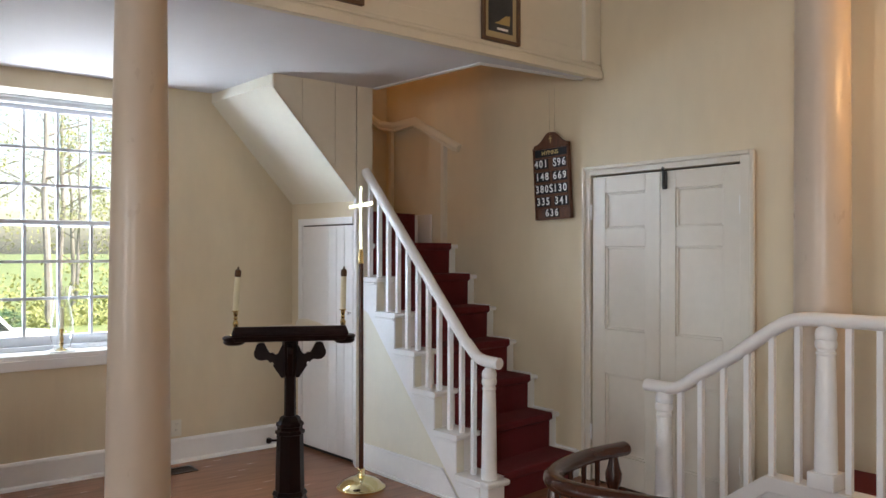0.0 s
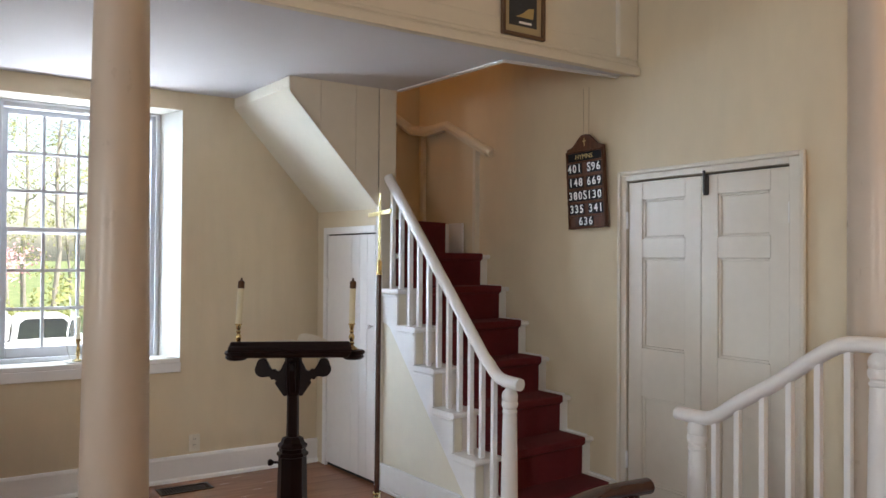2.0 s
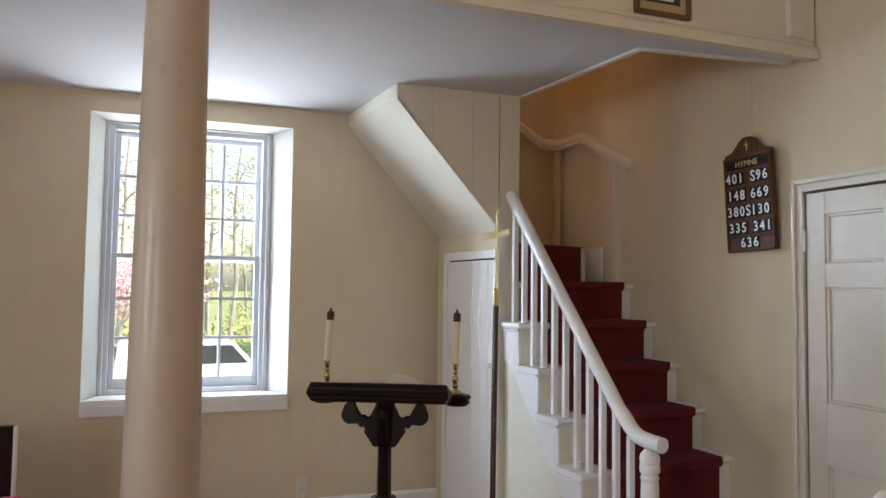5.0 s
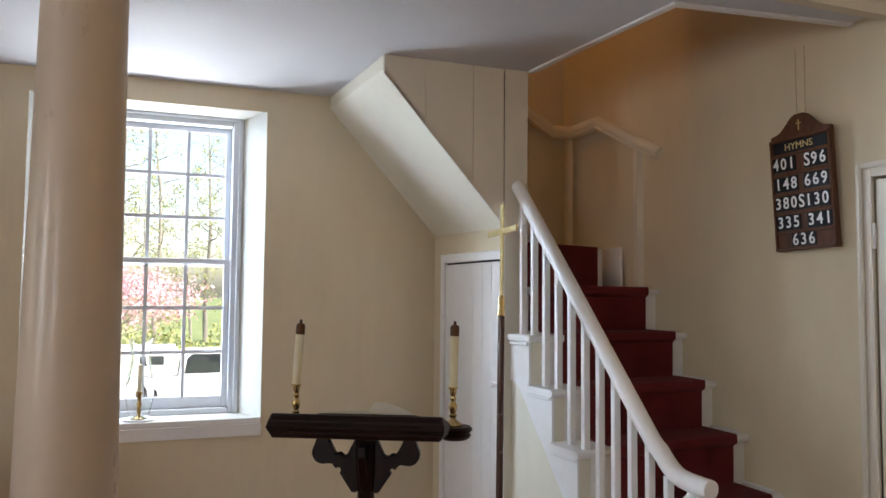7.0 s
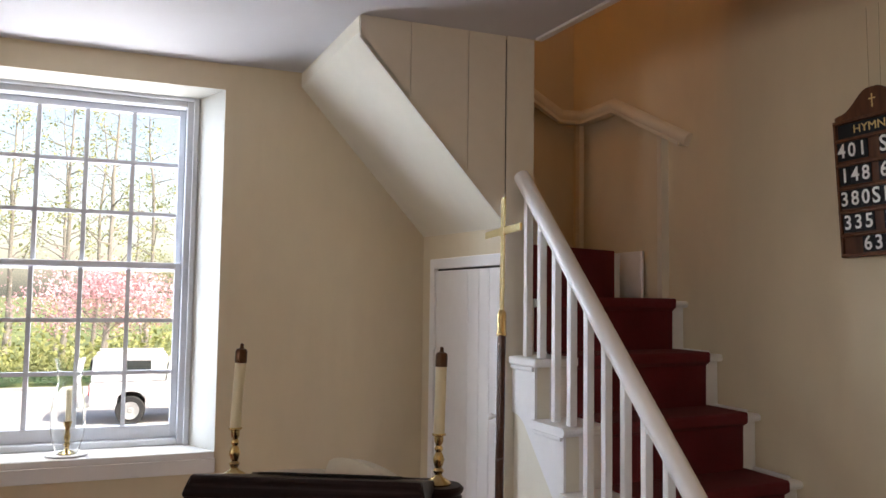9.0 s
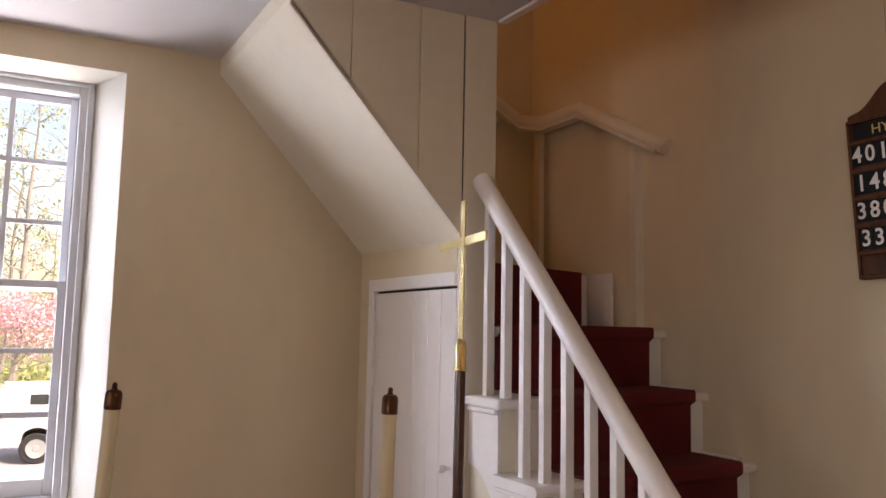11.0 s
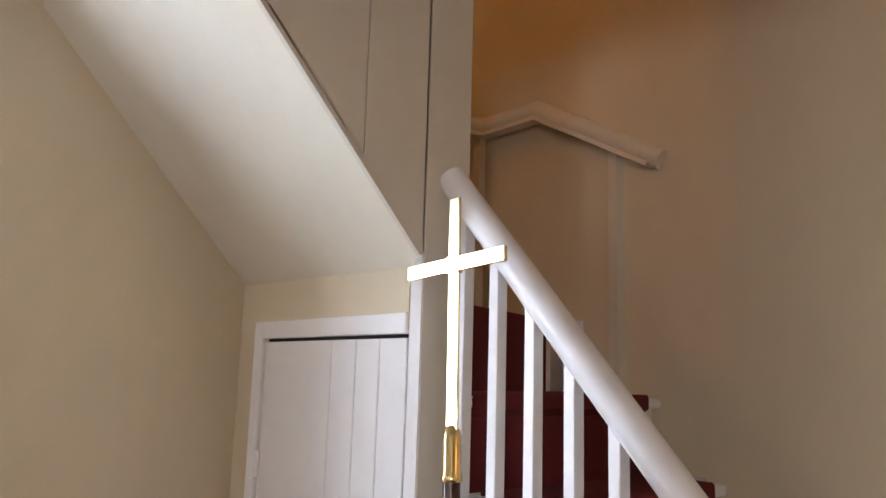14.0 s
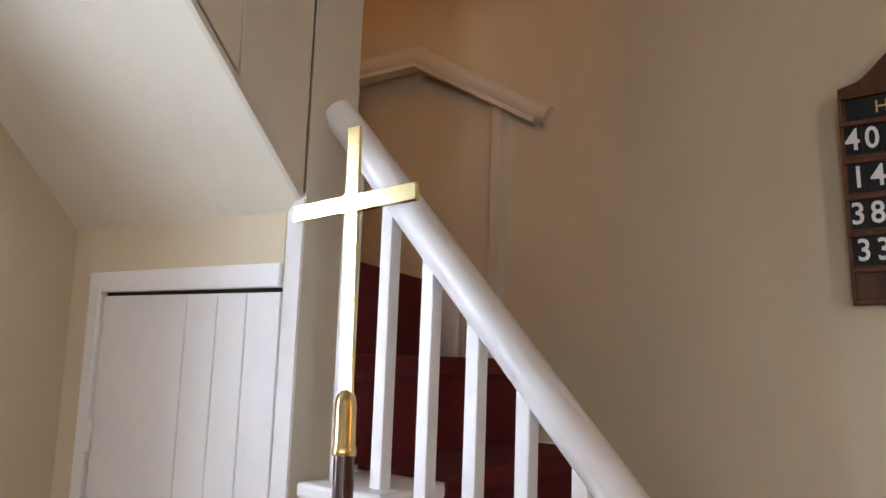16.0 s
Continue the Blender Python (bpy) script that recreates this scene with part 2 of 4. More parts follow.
def smooth_path(pts, n=6):
    """Catmull-Rom through the points."""
    P = [Vector(p) for p in pts]
    P = [P[0] * 2 - P[1]] + P + [P[-1] * 2 - P[-2]]
    out = []
    for i in range(1, len(P) - 2):
        a, b, c, d = P[i - 1:i + 3]
        for k in range(n):
            t = k / n
            out.append(0.5 * ((2 * b) + (c - a) * t + (2 * a - 5 * b + 4 * c - d) * t * t + (3 * b - a - 3 * c + d) * t ** 3))
    return out + [P[-2]]


def letters(text, size, m, material, parent, depth=0.001, name="numeral"):
    """Raised lettering in the built-in font, turned into a mesh, its middle at m."""
    cu = bpy.data.curves.new(name, 'FONT')
    cu.body, cu.size, cu.extrude = text, size, depth
    cu.align_x, cu.align_y = 'CENTER', 'CENTER'
    cu.resolution_u = 3
    cu.offset = 0.014 * size if name == "numeral" else 0.0
    tmp = new(name, cu)
    dg = bpy.context.evaluated_depsgraph_get()
    me = bpy.data.meshes.new_from_object(tmp.evaluated_get(dg))
    bpy.data.objects.remove(tmp)
    bpy.data.curves.remove(cu)
    me.materials.clear()
    me.materials.append(material)
    me.transform(chain(parent).inverted() @ m)
    ob = new(name, me)
    ob.parent = parent
    return ob


# ---- the large structure ----
NORTH, CEILZ, TOP = 5.12, 2.485, 5.6
WX0, WX1, WZ0, WZ1 = 0.975, 1.895, 0.785, 2.355      # window frame, outer
OX0, OX1, OZ0, OZ1 = 0.893, 2.005, 0.785, 2.368       # splayed opening in the plaster


def east(y):
    """The east wall bends slightly inwards behind the stair."""
    return 3.985 - (0.045 * (y - 3.0) ** 2 if y > 3.0 else 0.0)


def grid_wall(name, us, vs, holes, place, thick, material, label):
    """A wall of cells (u along, v up) with holes, given its inner face by place(u, v, depth)."""
    bm = bmesh.new()
    cache = {}

    def v(u, w, d):
        key = (round(u, 4), round(w, 4), d)
        if key not in cache:
            cache[key] = bm.verts.new(place(u, w, d))
        return cache[key]
    cells = set()
    for i in range(len(us) - 1):
        for j in range(len(vs) - 1):
            cu, cv = (us[i] + us[i + 1]) / 2, (vs[j] + vs[j + 1]) / 2
            if not any(h[0] < cu < h[1] and h[2] < cv < h[3] for h in holes):
                cells.add((i, j))
    for i, j in cells:
        a, b, c, d = us[i], us[i + 1], vs[j], vs[j + 1]
        bm.faces.new((v(a, c, 0), v(b, c, 0), v(b, d, 0), v(a, d, 0)))
        bm.faces.new((v(a, c, thick), v(a, d, thick), v(b, d, thick), v(b, c, thick)))
        for (di, dj), (p, q) in {(-1, 0): ((a, c), (a, d)), (1, 0): ((b, c), (b, d)), (0, -1): ((a, c), (b, c)), (0, 1): ((a, d), (b, d))}.items():
            if (i + di, j + dj) not in cells:
                bm.faces.new((v(*p, 0), v(*q, 0), v(*q, thick), v(*p, thick)))
    return structure(name, bm, material, label, "wall")


def north_place(u, w, d):
    """The window's opening narrows towards the sash."""
    if d:
        u = {OX0: WX0, OX1: WX1}.get(u, u)
        w = {OZ1: WZ1}.get(w, w)
    return (u, NORTH + d * 0.2, w)


north_wall = grid_wall("wall_north", [-3.4, OX0, OX1, 4.4], [-2.2, OZ0 - 0.08, OZ1, TOP], [(OX0, OX1, OZ0 - 0.08, OZ1)], north_place, 1, PLASTER,
          "cream plastered wall with a deep splayed window opening")
# the splayed reveal is whitewashed
north_wall.data.materials.append(REVEAL)
for f in north_wall.data.polygons:
    c = north_wall.matrix_basis @ f.center
    if NORTH + 0.05 < c.y < NORTH + 0.15 and OX0 - 0.01 < c.x < OX1 + 0.01 and 0.5 < c.z < OZ1 + 0.01:
        f.material_index = 1
# outer leaf of the north wall, round the sash
bm = bmesh.new()
for q in ((-3.4, WX0, -2.2, TOP), (WX1, 4.4, -2.2, TOP), (WX0, WX1, -2.2, WZ0 - 0.08), (WX0, WX1, WZ1, TOP)):
    box(q[0], q[1], NORTH + 0.203, NORTH + 0.4, q[2], q[3], bm=bm)
structure("wall_north_outer", bm, PLASTER, "outer masonry face of the north wall", "wall")

DY0, DY1, DZ1 = 2.165, 3.165, 1.872
eus = [-4.4, DY0, DY1] + [DY1 + 0.1 * k for k in range(1, 20)] + [NORTH]
grid_wall("wall_east", eus, [-0.3, 0.0, DZ1, TOP], [(DY0, DY1, 0.0, DZ1)], lambda u, w, d: (east(u) + d * 0.14, u, w), 1, PLASTER,
          "cream plastered wall, bending slightly behind the stair")
west_win = [(-2.7, -1.7, 0.8, 2.4), (0.9, 1.9, 0.8, 2.4), (3.6, 4.6, 0.8, 2.4), (-2.7, -1.7, 3.4, 5.0), (0.9, 1.9, 3.4, 5.0)]
grid_wall("wall_west", [-4.4, -2.7, -1.7, 0.9, 1.9, 3.6, 4.6, NORTH], [-0.3, 0.8, 2.4, 3.4, 5.0, TOP], west_win, lambda u, w, d: (-3.0 - d * 0.4, u, w), 1, PLASTER,
          "plain cream plastered wall with window openings")
structure("wall_south", box(-3.4, 4.4, -4.4, -4.0, -0.3, TOP), PLASTER, "plain cream plastered wall", "wall")
structure("ceiling_upper", box(-3.4, 4.4, -4.4, 5.5, TOP, TOP + 0.1), CEIL, "plain white upper ceiling", "ceiling")
structure("floor_base", box(-3.4, 4.2, -4.4, 5.5, -0.3, -0.02), SLOT, "dark underfloor below the boards", "floor")
# unseen near-black block put in for shade behind the double door
structure("door_back_shade", box(4.125, 4.9, 1.9, 3.4, -0.02, 2.2), SLOT, "near-black block put in for shade behind the double door", "wall")

# gallery: ceiling, beam, parapet
bm = prism([(-3.0, 3.121), (3.97, 3.121), (3.97, 3.232), (3.203, 3.318), (3.112, 4.285), (3.112, 4.315), (2.43, 4.315), (2.40, NORTH), (-3.0, NORTH)], "z", CEILZ, CEILZ + 0.12)
structure("ceiling", bm, CEIL, "white plaster ceiling beneath the gallery", "ceiling")
structure("ceiling_edge_trim", sweep([(3.968, 3.236, 2.483), (3.206, 3.322, 2.483), (3.117, 4.275, 2.483)], [(-0.014, -0.008), (0.014, -0.008), (0.014, 0.02), (-0.014, 0.02)]), TRIM,
          "white bead along the edge of the stairwell", "trim")
gallery = thing("gallery_front", pose(0, 3.1, CEILZ), "cream-painted panelled gallery front above the columns", "gallery", kind="structure")
part("beam", box(-3.0, 3.975, 3.095, 3.12, 2.462, 2.62, 0.004), CREAM, gallery)
part("fascia", prism([(3.065, 2.456), (3.11, 2.456), (3.11, 2.513), (3.08, 2.513), (3.072, 2.498), (3.065, 2.495)], "x", -3.0, 3.97), CREAM, gallery)
part("moulding", prism([(3.082, 2.516), (3.11, 2.516), (3.11, 2.543), (3.096, 2.543), (3.090, 2.530), (3.082, 2.528)], "x", -3.0, 3.97), CREAM, gallery)
part("parapet_board", box(-3.0, 3.815, 3.10, 3.125, 2.545, 3.358), CREAM, gallery)
part("end_post", box(3.815, 3.90, 3.072, 3.15, 2.545, 3.36, 0.006), CREAM, gallery)
part("end_stile", box(3.90, 3.973, 3.088, 3.13, 2.545, 3.35), CREAM, gallery)
part("top_rail", box(-3.0, 3.975, 3.05, 3.17, 3.36, 3.42, 0.01), CREAM, gallery)
part("gallery_floor", box(-3.0, 2.3, 3.126, NORTH, 2.606, 2.66), FLOORW, gallery)


def column(x, y, z0, z1, r0, r1, label, lean=0.0):
    prof = [(r0 + 0.05, 0), (r0 + 0.05, 0.05), (r0 + 0.02, 0.07), (r0 + 0.012, 0.10), (r0, 0.13)]
    for k in range(1, 11):
        t = k / 10
        prof.append((r0 + (r1 - r0) * t ** 1.15, 0.13 + (z1 - z0 - 0.13) * t))
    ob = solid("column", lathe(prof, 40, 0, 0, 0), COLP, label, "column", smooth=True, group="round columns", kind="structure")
    ob.matrix_basis = pose(x, y, z0, 0, lean, 0)
    return ob


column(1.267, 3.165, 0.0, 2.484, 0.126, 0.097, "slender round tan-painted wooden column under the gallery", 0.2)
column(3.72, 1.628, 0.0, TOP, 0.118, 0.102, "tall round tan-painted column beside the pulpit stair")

# Unseen block added to keep the gallery lamp's glow in the stair corner
structure("gallery_light_stop", box(2.36, 3.112, 4.27, 4.33, 2.61, 4.2), PLASTER, "unseen plaster block added to confine the gallery lamp light", "wall")

# stair enclosure: cupboard wall, soffit, boarded side, post
SX = 2.985


def aslant(b, k=0.08):
    """The closet front and the stair's outer side run slightly askew to the room."""
    for v in b.verts:
        v.co.x += k * (4.7 - v.co.y)
    return b


encl = thing("stair_enclosure", pose(SX, 4.7, 0), "cream plaster and board casing beneath the winding stair", "stair casing", kind="structure")
bm = bmesh.new()
for q in ((5.00, NORTH, 0, 1.77), (4.374, 5.00, 1.60, 1.775)):
    box(SX, SX + 0.06, q[0], q[1], q[2], q[3], bm=bm)
part("closet_wall", aslant(bm), PLASTER, encl, "cream plaster above the small door")
# Soffit coloured paler than the enclosure to stand in for window light
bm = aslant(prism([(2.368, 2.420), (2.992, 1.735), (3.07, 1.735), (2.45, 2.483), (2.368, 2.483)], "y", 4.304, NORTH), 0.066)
part("soffit", bm, SPANDREL, encl, "sloping cream soffit, coloured paler for window light")
part("soffit_bead", sweep([(2.398, 4.300, 2.405), (2.982, 4.300, 1.757)], [(-0.007, -0.007), (0.007, -0.007), (0.007, 0.007), (-0.007, 0.007)]), GREYP, encl)
edges = [2.396, 2.592, 2.825, 2.9845]
for a, b in zip(edges, edges[1:]):
    za, zb = 2.405 - (a - 2.396) * 1.092, 2.405 - (b - 2.396) * 1.092
    part("board", prism([(a + 0.001, za), (b - 0.001, zb), (b - 0.001, CEILZ - 0.001), (a + 0.001, CEILZ - 0.001)], "y", 4.293, 4.311, 0.0015), GREYP, encl)
part("post", prism([(2.9847, 4.287), (3.105, 4.287), (3.105, 4.374), (3.021, 4.374)], "z", 0.0, CEILZ - 0.001, 0.0012), GREYP, encl)
# Near-black sheet behind the boards, colouring the shade in their joints
part("gap_shade_backing", prism([(2.45, 2.44), (2.995, 1.83), (2.995, 2.476), (2.45, 2.476)], "y", 4.3125, 4.34), SLOT, encl)
part("inner_wall", box(3.04, 3.10, 4.375, 4.44, 1.2, CEILZ), GREYP, encl)

# baseboards
BASE = [(0, 0.02), (-0.018, 0.02), (-0.018, 0.145), (-0.012, 0.158), (-0.004, 0.163), (0, 0.163)]
SHOE = [(0, 0.0), (-0.032, 0.0), (-0.028, 0.016), (-0.018, 0.026), (0, 0.026)]
for sec, nm in ((BASE, "baseboard"), (SHOE, "baseboard_shoe")):
    structure(nm, prism([(NORTH + d, z) for d, z in sec], "x", -3.0, SX), TRIM, "white-painted baseboard", "baseboard")
for a, b in ((-4.0, 2.07), (3.26, 3.30)):
    structure("baseboard_east", prism([(3.985 + d, z) for d, z in BASE], "y", a, b), TRIM, "white-painted baseboard", "baseboard")

# ---- window ----
window = thing("window_1", pose((WX0 + WX1) / 2, NORTH + 0.2, WZ0), "white twelve-over-twelve sash window with old glass in a deep reveal", "window", kind="structure")
fy = NORTH + 0.19
fr = 0.04
for nm, q in (("jamb", (WX0, WX0 + fr, WZ0, WZ1)), ("jamb", (WX1 - fr, WX1, WZ0, WZ1)), ("head", (WX0 + fr, WX1 - fr, WZ1 - fr, WZ1)), ("foot", (WX0 + fr, WX1 - fr, WZ0, WZ0 + 0.03))):
    part(nm, box(q[0], q[1], fy, fy + 0.14, q[2], q[3], 0.004), SASH, window)
for q in ((WX0 - 0.012, WX0 + 0.012, WZ0, WZ1), (WX1 - 0.012, WX1 + 0.012, WZ0, WZ1), (WX0 - 0.012, WX1 + 0.012, WZ1 - 0.012, WZ1 + 0.012)):
    part("stop_bead", box(q[0], q[1], fy - 0.022, fy - 0.001, q[2], q[3], 0.003), SASH, window)
midz = 1.58
for nm, y0, z0, z1 in (("upper_sash", fy + 0.07, midz - 0.02, WZ1 - fr), ("lower_sash", fy + 0.03, WZ0 + 0.03, midz + 0.02)):
    x0, x1 = WX0 + fr + 0.001, WX1 - fr - 0.001
    st, top = 0.030, 0.030
    bm = bmesh.new()
    box(x0, x0 + st, y0, y0 + 0.036, z0, z1, 0.003, bm)
    box(x1 - st, x1, y0, y0 + 0.036, z0, z1, 0.003, bm)
    box(x0 + st, x1 - st, y0, y0 + 0.036, z1 - top, z1, 0.003, bm)
    box(x0 + st, x1 - st, y0, y0 + 0.036, z0, z0 + (0.06 if nm == "lower_sash" else top), 0.003, bm)
    sash = part(nm, bm, SASH, window)
    gx0, gx1, gz0, gz1 = x0 + st, x1 - st, z0 + (0.06 if nm == "lower_sash" else top), z1 - top
    pw, ph = (gx1 - gx0) / 4, (gz1 - gz0) / 3
    for k in range(1, 4):
        part("muntin", box(gx0 + pw * k - 0.009, gx0 + pw * k + 0.009, y0 + 0.004, y0 + 0.032, gz0, gz1), SASH, sash)
    for k in range(1, 3):
        part("muntin", box(gx0, gx1, y0 + 0.006, y0 + 0.030, gz0 + ph * k - 0.009, gz0 + ph * k + 0.009), SASH, sash)
    for i in range(4):
        for j in range(3):
            p = part("pane", box(gx0 + pw * i + 0.008, gx0 + pw * (i + 1) - 0.008, y0 + 0.016, y0 + 0.019, gz0 + ph * j + 0.008, gz0 + ph * (j + 1) - 0.008), GLASS, sash)
            p.visible_shadow = False
part("window_sill", prism([(OX0, NORTH - 0.012), (OX1, NORTH - 0.012), (WX1, NORTH + 0.21), (WX0, NORTH + 0.21)], "z", 0.757, WZ0, 0.003), TRIM, window)
part("apron", box(OX0 - 0.003, OX1 + 0.003, NORTH - 0.016, NORTH + 0.02, 0.695, 0.757, 0.003), TRIM, window)

# ---- double door ----
door = thing("door_1", pose(3.99, 2.665, 0), "closed pair of cream-white panelled doors with iron latch", "double door", kind="structure")
for nm, q in (("casing", (2.095, 2.165, 0.0, 1.912)), ("casing", (3.165, 3.204, 0.0, 1.912)), ("head_casing", (2.165, 3.165, 1.872, 1.912))):
    part(nm, box(3.967, 3.992, q[0], q[1], q[2], q[3], 0.003), DOORC, door)
for q in ((2.078, 2.104, 0.0, 1.928), (3.196, 3.220, 0.0, 1.928), (2.104, 3.196, 1.903, 1.928)):
    part("back_band", box(3.948, 3.966, q[0], q[1], q[2], q[3], 0.006), DOORC, door)
for y0, y1, knob in ((2.170, 2.6635, 0), (2.6665, 3.160, 1)):
    leaf_bm = bmesh.new()
    st = 0.10
    zs = [(1.545, 1.762), (0.938, 1.439), (0.19, 0.672)]
    box(3.985, 4.02, y0, y0 + st, 0.012, 1.862, 0.002, leaf_bm)
    box(3.985, 4.02, y1 - st, y1, 0.012, 1.862, 0.002, leaf_bm)
    prev = 1.862
    for a, b in zs:
        box(3.985, 4.02, y0 + st, y1 - st, b, prev, 0.002, leaf_bm)
        prev = a
    box(3.985, 4.02, y0 + st, y1 - st, 0.012, prev, 0.002, leaf_bm)
    leaf = part("door_leaf", leaf_bm, DOORC, door)
    for a, b in zs:
        pb = prism([(y0 + st + 0.002, a + 0.002), (y1 - st - 0.002, a + 0.002), (y1 - st - 0.002, b - 0.002), (y0 + st + 0.002, b - 0.002)], "x", 4.004, 4.016)
        part("panel", pb, DOORC, leaf)
        fr_bm = bmesh.new()
        for q in ((y0 + st, y0 + st + 0.014, a, b), (y1 - st - 0.014, y1 - st, a, b), (y0 + st + 0.014, y1 - st - 0.014, a, a + 0.014), (y0 + st + 0.014, y1 - st - 0.014, b - 0.014, b)):
            box(3.992, 4.0035, q[0], q[1], q[2], q[3], 0.003, fr_bm)
        part("panel_moulding", fr_bm, DOORC, leaf)
    hy = y0 - 0.004 if not knob else y1 + 0.004
    for hz in (1.60, 0.25):
        part("hinge", lathe([(0.0, 0), (0.007, 0.004), (0.008, 0.006), (0.008, 0.095), (0.007, 0.097), (0.0, 0.1)], 10, 3.978, hy, hz), TRIM, leaf)
latch = box(3.968, 3.984, 2.612, 2.642, 1.758, 1.86, 0.005)
box(3.955, 3.968, 2.619, 2.635, 1.77, 1.868, 0.004, latch)
join(latch, lathe([(0.0, 0), (0.008, 0.003), (0.008, 0.018), (0, 0.02)], 10, 3.958, 2.627, 1.864))
part("latch", latch, BLACK, door, "black iron slide latch")
# Near-black sheet behind the leaves paints the shade in the door's gaps
part("door_gap_shade", box(4.022, 4.04, 2.166, 3.164, 0.0, 1.871), SLOT, door)

# ---- small door under the stair ----
cdoor = thing("door_2", pose(SX, 4.66, 0), "closed small white boarded closet door under the stair", "closet door", kind="structure")
for nm, q in (("casing", (4.985, 5.030, 0.0, 1.637)), ("head_casing", (4.376, 4.985, 1.590, 1.637))):
    part(nm, aslant(box(2.978, 2.999, q[0], q[1], q[2], q[3], 0.002)), TRIM, cdoor)
ys = [4.378, 4.475, 4.565, 4.665, 4.981]
for a, b in zip(ys, ys[1:]):
    part("board", aslant(box(2.987, 3.005, a + 0.0012, b - 0.0012, 0.025, 1.581, 0.0015)), DOORP, cdoor)
# Near-black sheet that colours the shade round and between the door boards
part("gap_shade_backing", aslant(box(3.007, 3.016, 4.315, 5.000, 0.0, 1.60)), SLOT, cdoor)
kb = lathe([(0.0, 0), (0.008, 0), (0.006, 0.012), (0.013, 0.022), (0.015, 0.03), (0.010, 0.038), (0, 0.04)], 14)
part("casing", prism([(2.981, 4.288), (3.014, 4.374), (3.0195, 4.374), (2.9865, 4.288)], "z", 0.0, 1.752), TRIM, cdoor)
kb.transform(pose(2.987, 4.405, 0.995, 0, -90, 0))
part("knob", aslant(kb), TRIM, cdoor, "white-painted round knob", smooth=True)
for hz in (1.22, 0.3):
    part("hinge", aslant(box(2.979, 2.988, 4.972, 4.990, hz, hz + 0.07, 0.002)), TRIM, cdoor)

# ---- staircase ----
RISE, RUN = 0.2165, 0.1885
STX0 = 3.025                                   # outer face of the stringer where it meets the post
stair = thing("staircase", pose(3.45, 3.8, 0), "steep white-painted winding wooden stair with open balustrade", "staircase")


def step_z(i):
    """Height of a tread; the lowest step is a shallow one."""
    return RISE * i - 0.058 if i > 0 else 0.0


def nose(i):
    """Nosing of a step on the open side."""
    return 2.955 + RUN * i


def slant(b):
    """The open side runs slightly away from the room on its way down."""
    for v in b.verts:
        if v.co.x < 3.3:
            v.co.x += 0.05 * max(-0.1, 4.3 - v.co.y)
    return b


def skew(b):
    """The steps run slightly askew to the wall."""
    for v in b.verts:
        v.co.y += 0.09 * (v.co.x - 3.03) / 0.925
    return slant(b)


NX, NY = 3.142, 3.17
poly = [(nose(1) + 0.03, 0.0)]
for i in range(1, 7):
    poly += [(nose(i) + 0.03, step_z(i) - 0.03), (nose(i + 1) + 0.03, step_z(i) - 0.03)]
poly = poly[:-1] + [(4.286, step_z(6) - 0.03), (4.286, 0.0)]
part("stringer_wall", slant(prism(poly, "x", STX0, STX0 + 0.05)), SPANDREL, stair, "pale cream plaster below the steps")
# stepped skirt board on the stringer, its lower edge running down to the floor
sk = [(nose(1) + 0.03, 0.0)]
for i in range(1, 7):
    sk += [(nose(i) + 0.03, step_z(i) - 0.031), (min(nose(i + 1) + 0.03, 4.284), step_z(i) - 0.031)]
sk += [(4.284, 1.03), (4.235, 1.022), (4.20, 1.003), (4.175, 0.975), (3.305, 0.0)]
part("skirt_board", slant(prism(sk, "x", STX0 - 0.010, STX0 - 0.0005)), TRIM, stair, "white stepped skirt board")
part("stringer_baseboard", slant(prism([(3.335, 0.02), (4.28, 0.02), (4.28, 0.145), (3.445, 0.145)], "x", STX0 - 0.020, STX0 - 0.0105, 0.002)), TRIM, stair)
part("stringer_base_cap", slant(prism([(3.446, 0.146), (4.28, 0.146), (4.28, 0.168), (3.465, 0.168)], "x", STX0 - 0.026, STX0 - 0.0105, 0.004)), TRIM, stair)
part("stringer_shoe", slant(prism([(3.317, 0.0), (4.28, 0.0), (4.28, 0.019), (3.334, 0.019)], "x", STX0 - 0.030, STX0 - 0.0105, 0.003)), TRIM, stair)
for i in range(1, 8):
    z = step_z(i)
    x1 = east(nose(i)) - 0.004
    y0 = nose(i)
    y1 = nose(i + 1) + 0.03 if i < 6 else 4.78
    if i == 6:
        tb = box(STX0 - 0.03, x1, y0, 4.285, z - 0.03, z, 0.008, seg=2)
        box(3.113, x1, 4.286, 4.32, z - 0.03, z, 0.0, tb)
    else:
        x0 = STX0 - 0.03 if i < 7 else 3.113
        tb = prism([(y0 + 0.012, z - 0.03), (y1, z - 0.03), (y1, z), (y0 + 0.012, z), (y0 + 0.003, z - 0.006), (y0, z - 0.015), (y0 + 0.003, z - 0.024)], "x", x0, x1)
    part("tread", skew(tb), TRIM, stair)
    if i < 7:
        # scotia under the overhanging tread end
        part("tread_return", slant(box(STX0 - 0.022, STX0 - 0.0105, y0 + 0.032, min(nose(i + 1) + 0.028, 4.28), z - 0.048, z - 0.0315, 0.004)), TRIM, stair)
    part("riser", skew(box(STX0 + 0.051 if i < 7 else 3.113, x1, y0 + 0.03, y0 + 0.045, step_z(i - 1), z - 0.031)), TRIM, stair)
# winders and the upper flight
part("winder", prism([(3.113, 4.44), (3.745, 4.645), (3.72, NORTH - 0.002), (3.113, NORTH - 0.002)], "z", step_z(7) + 0.001, step_z(8)), TRIM, stair)
part("winder", prism([(3.113, 4.46), (3.58, NORTH - 0.004), (3.113, NORTH - 0.004)], "z", step_z(8) + 0.001, step_z(9)), TRIM, stair)
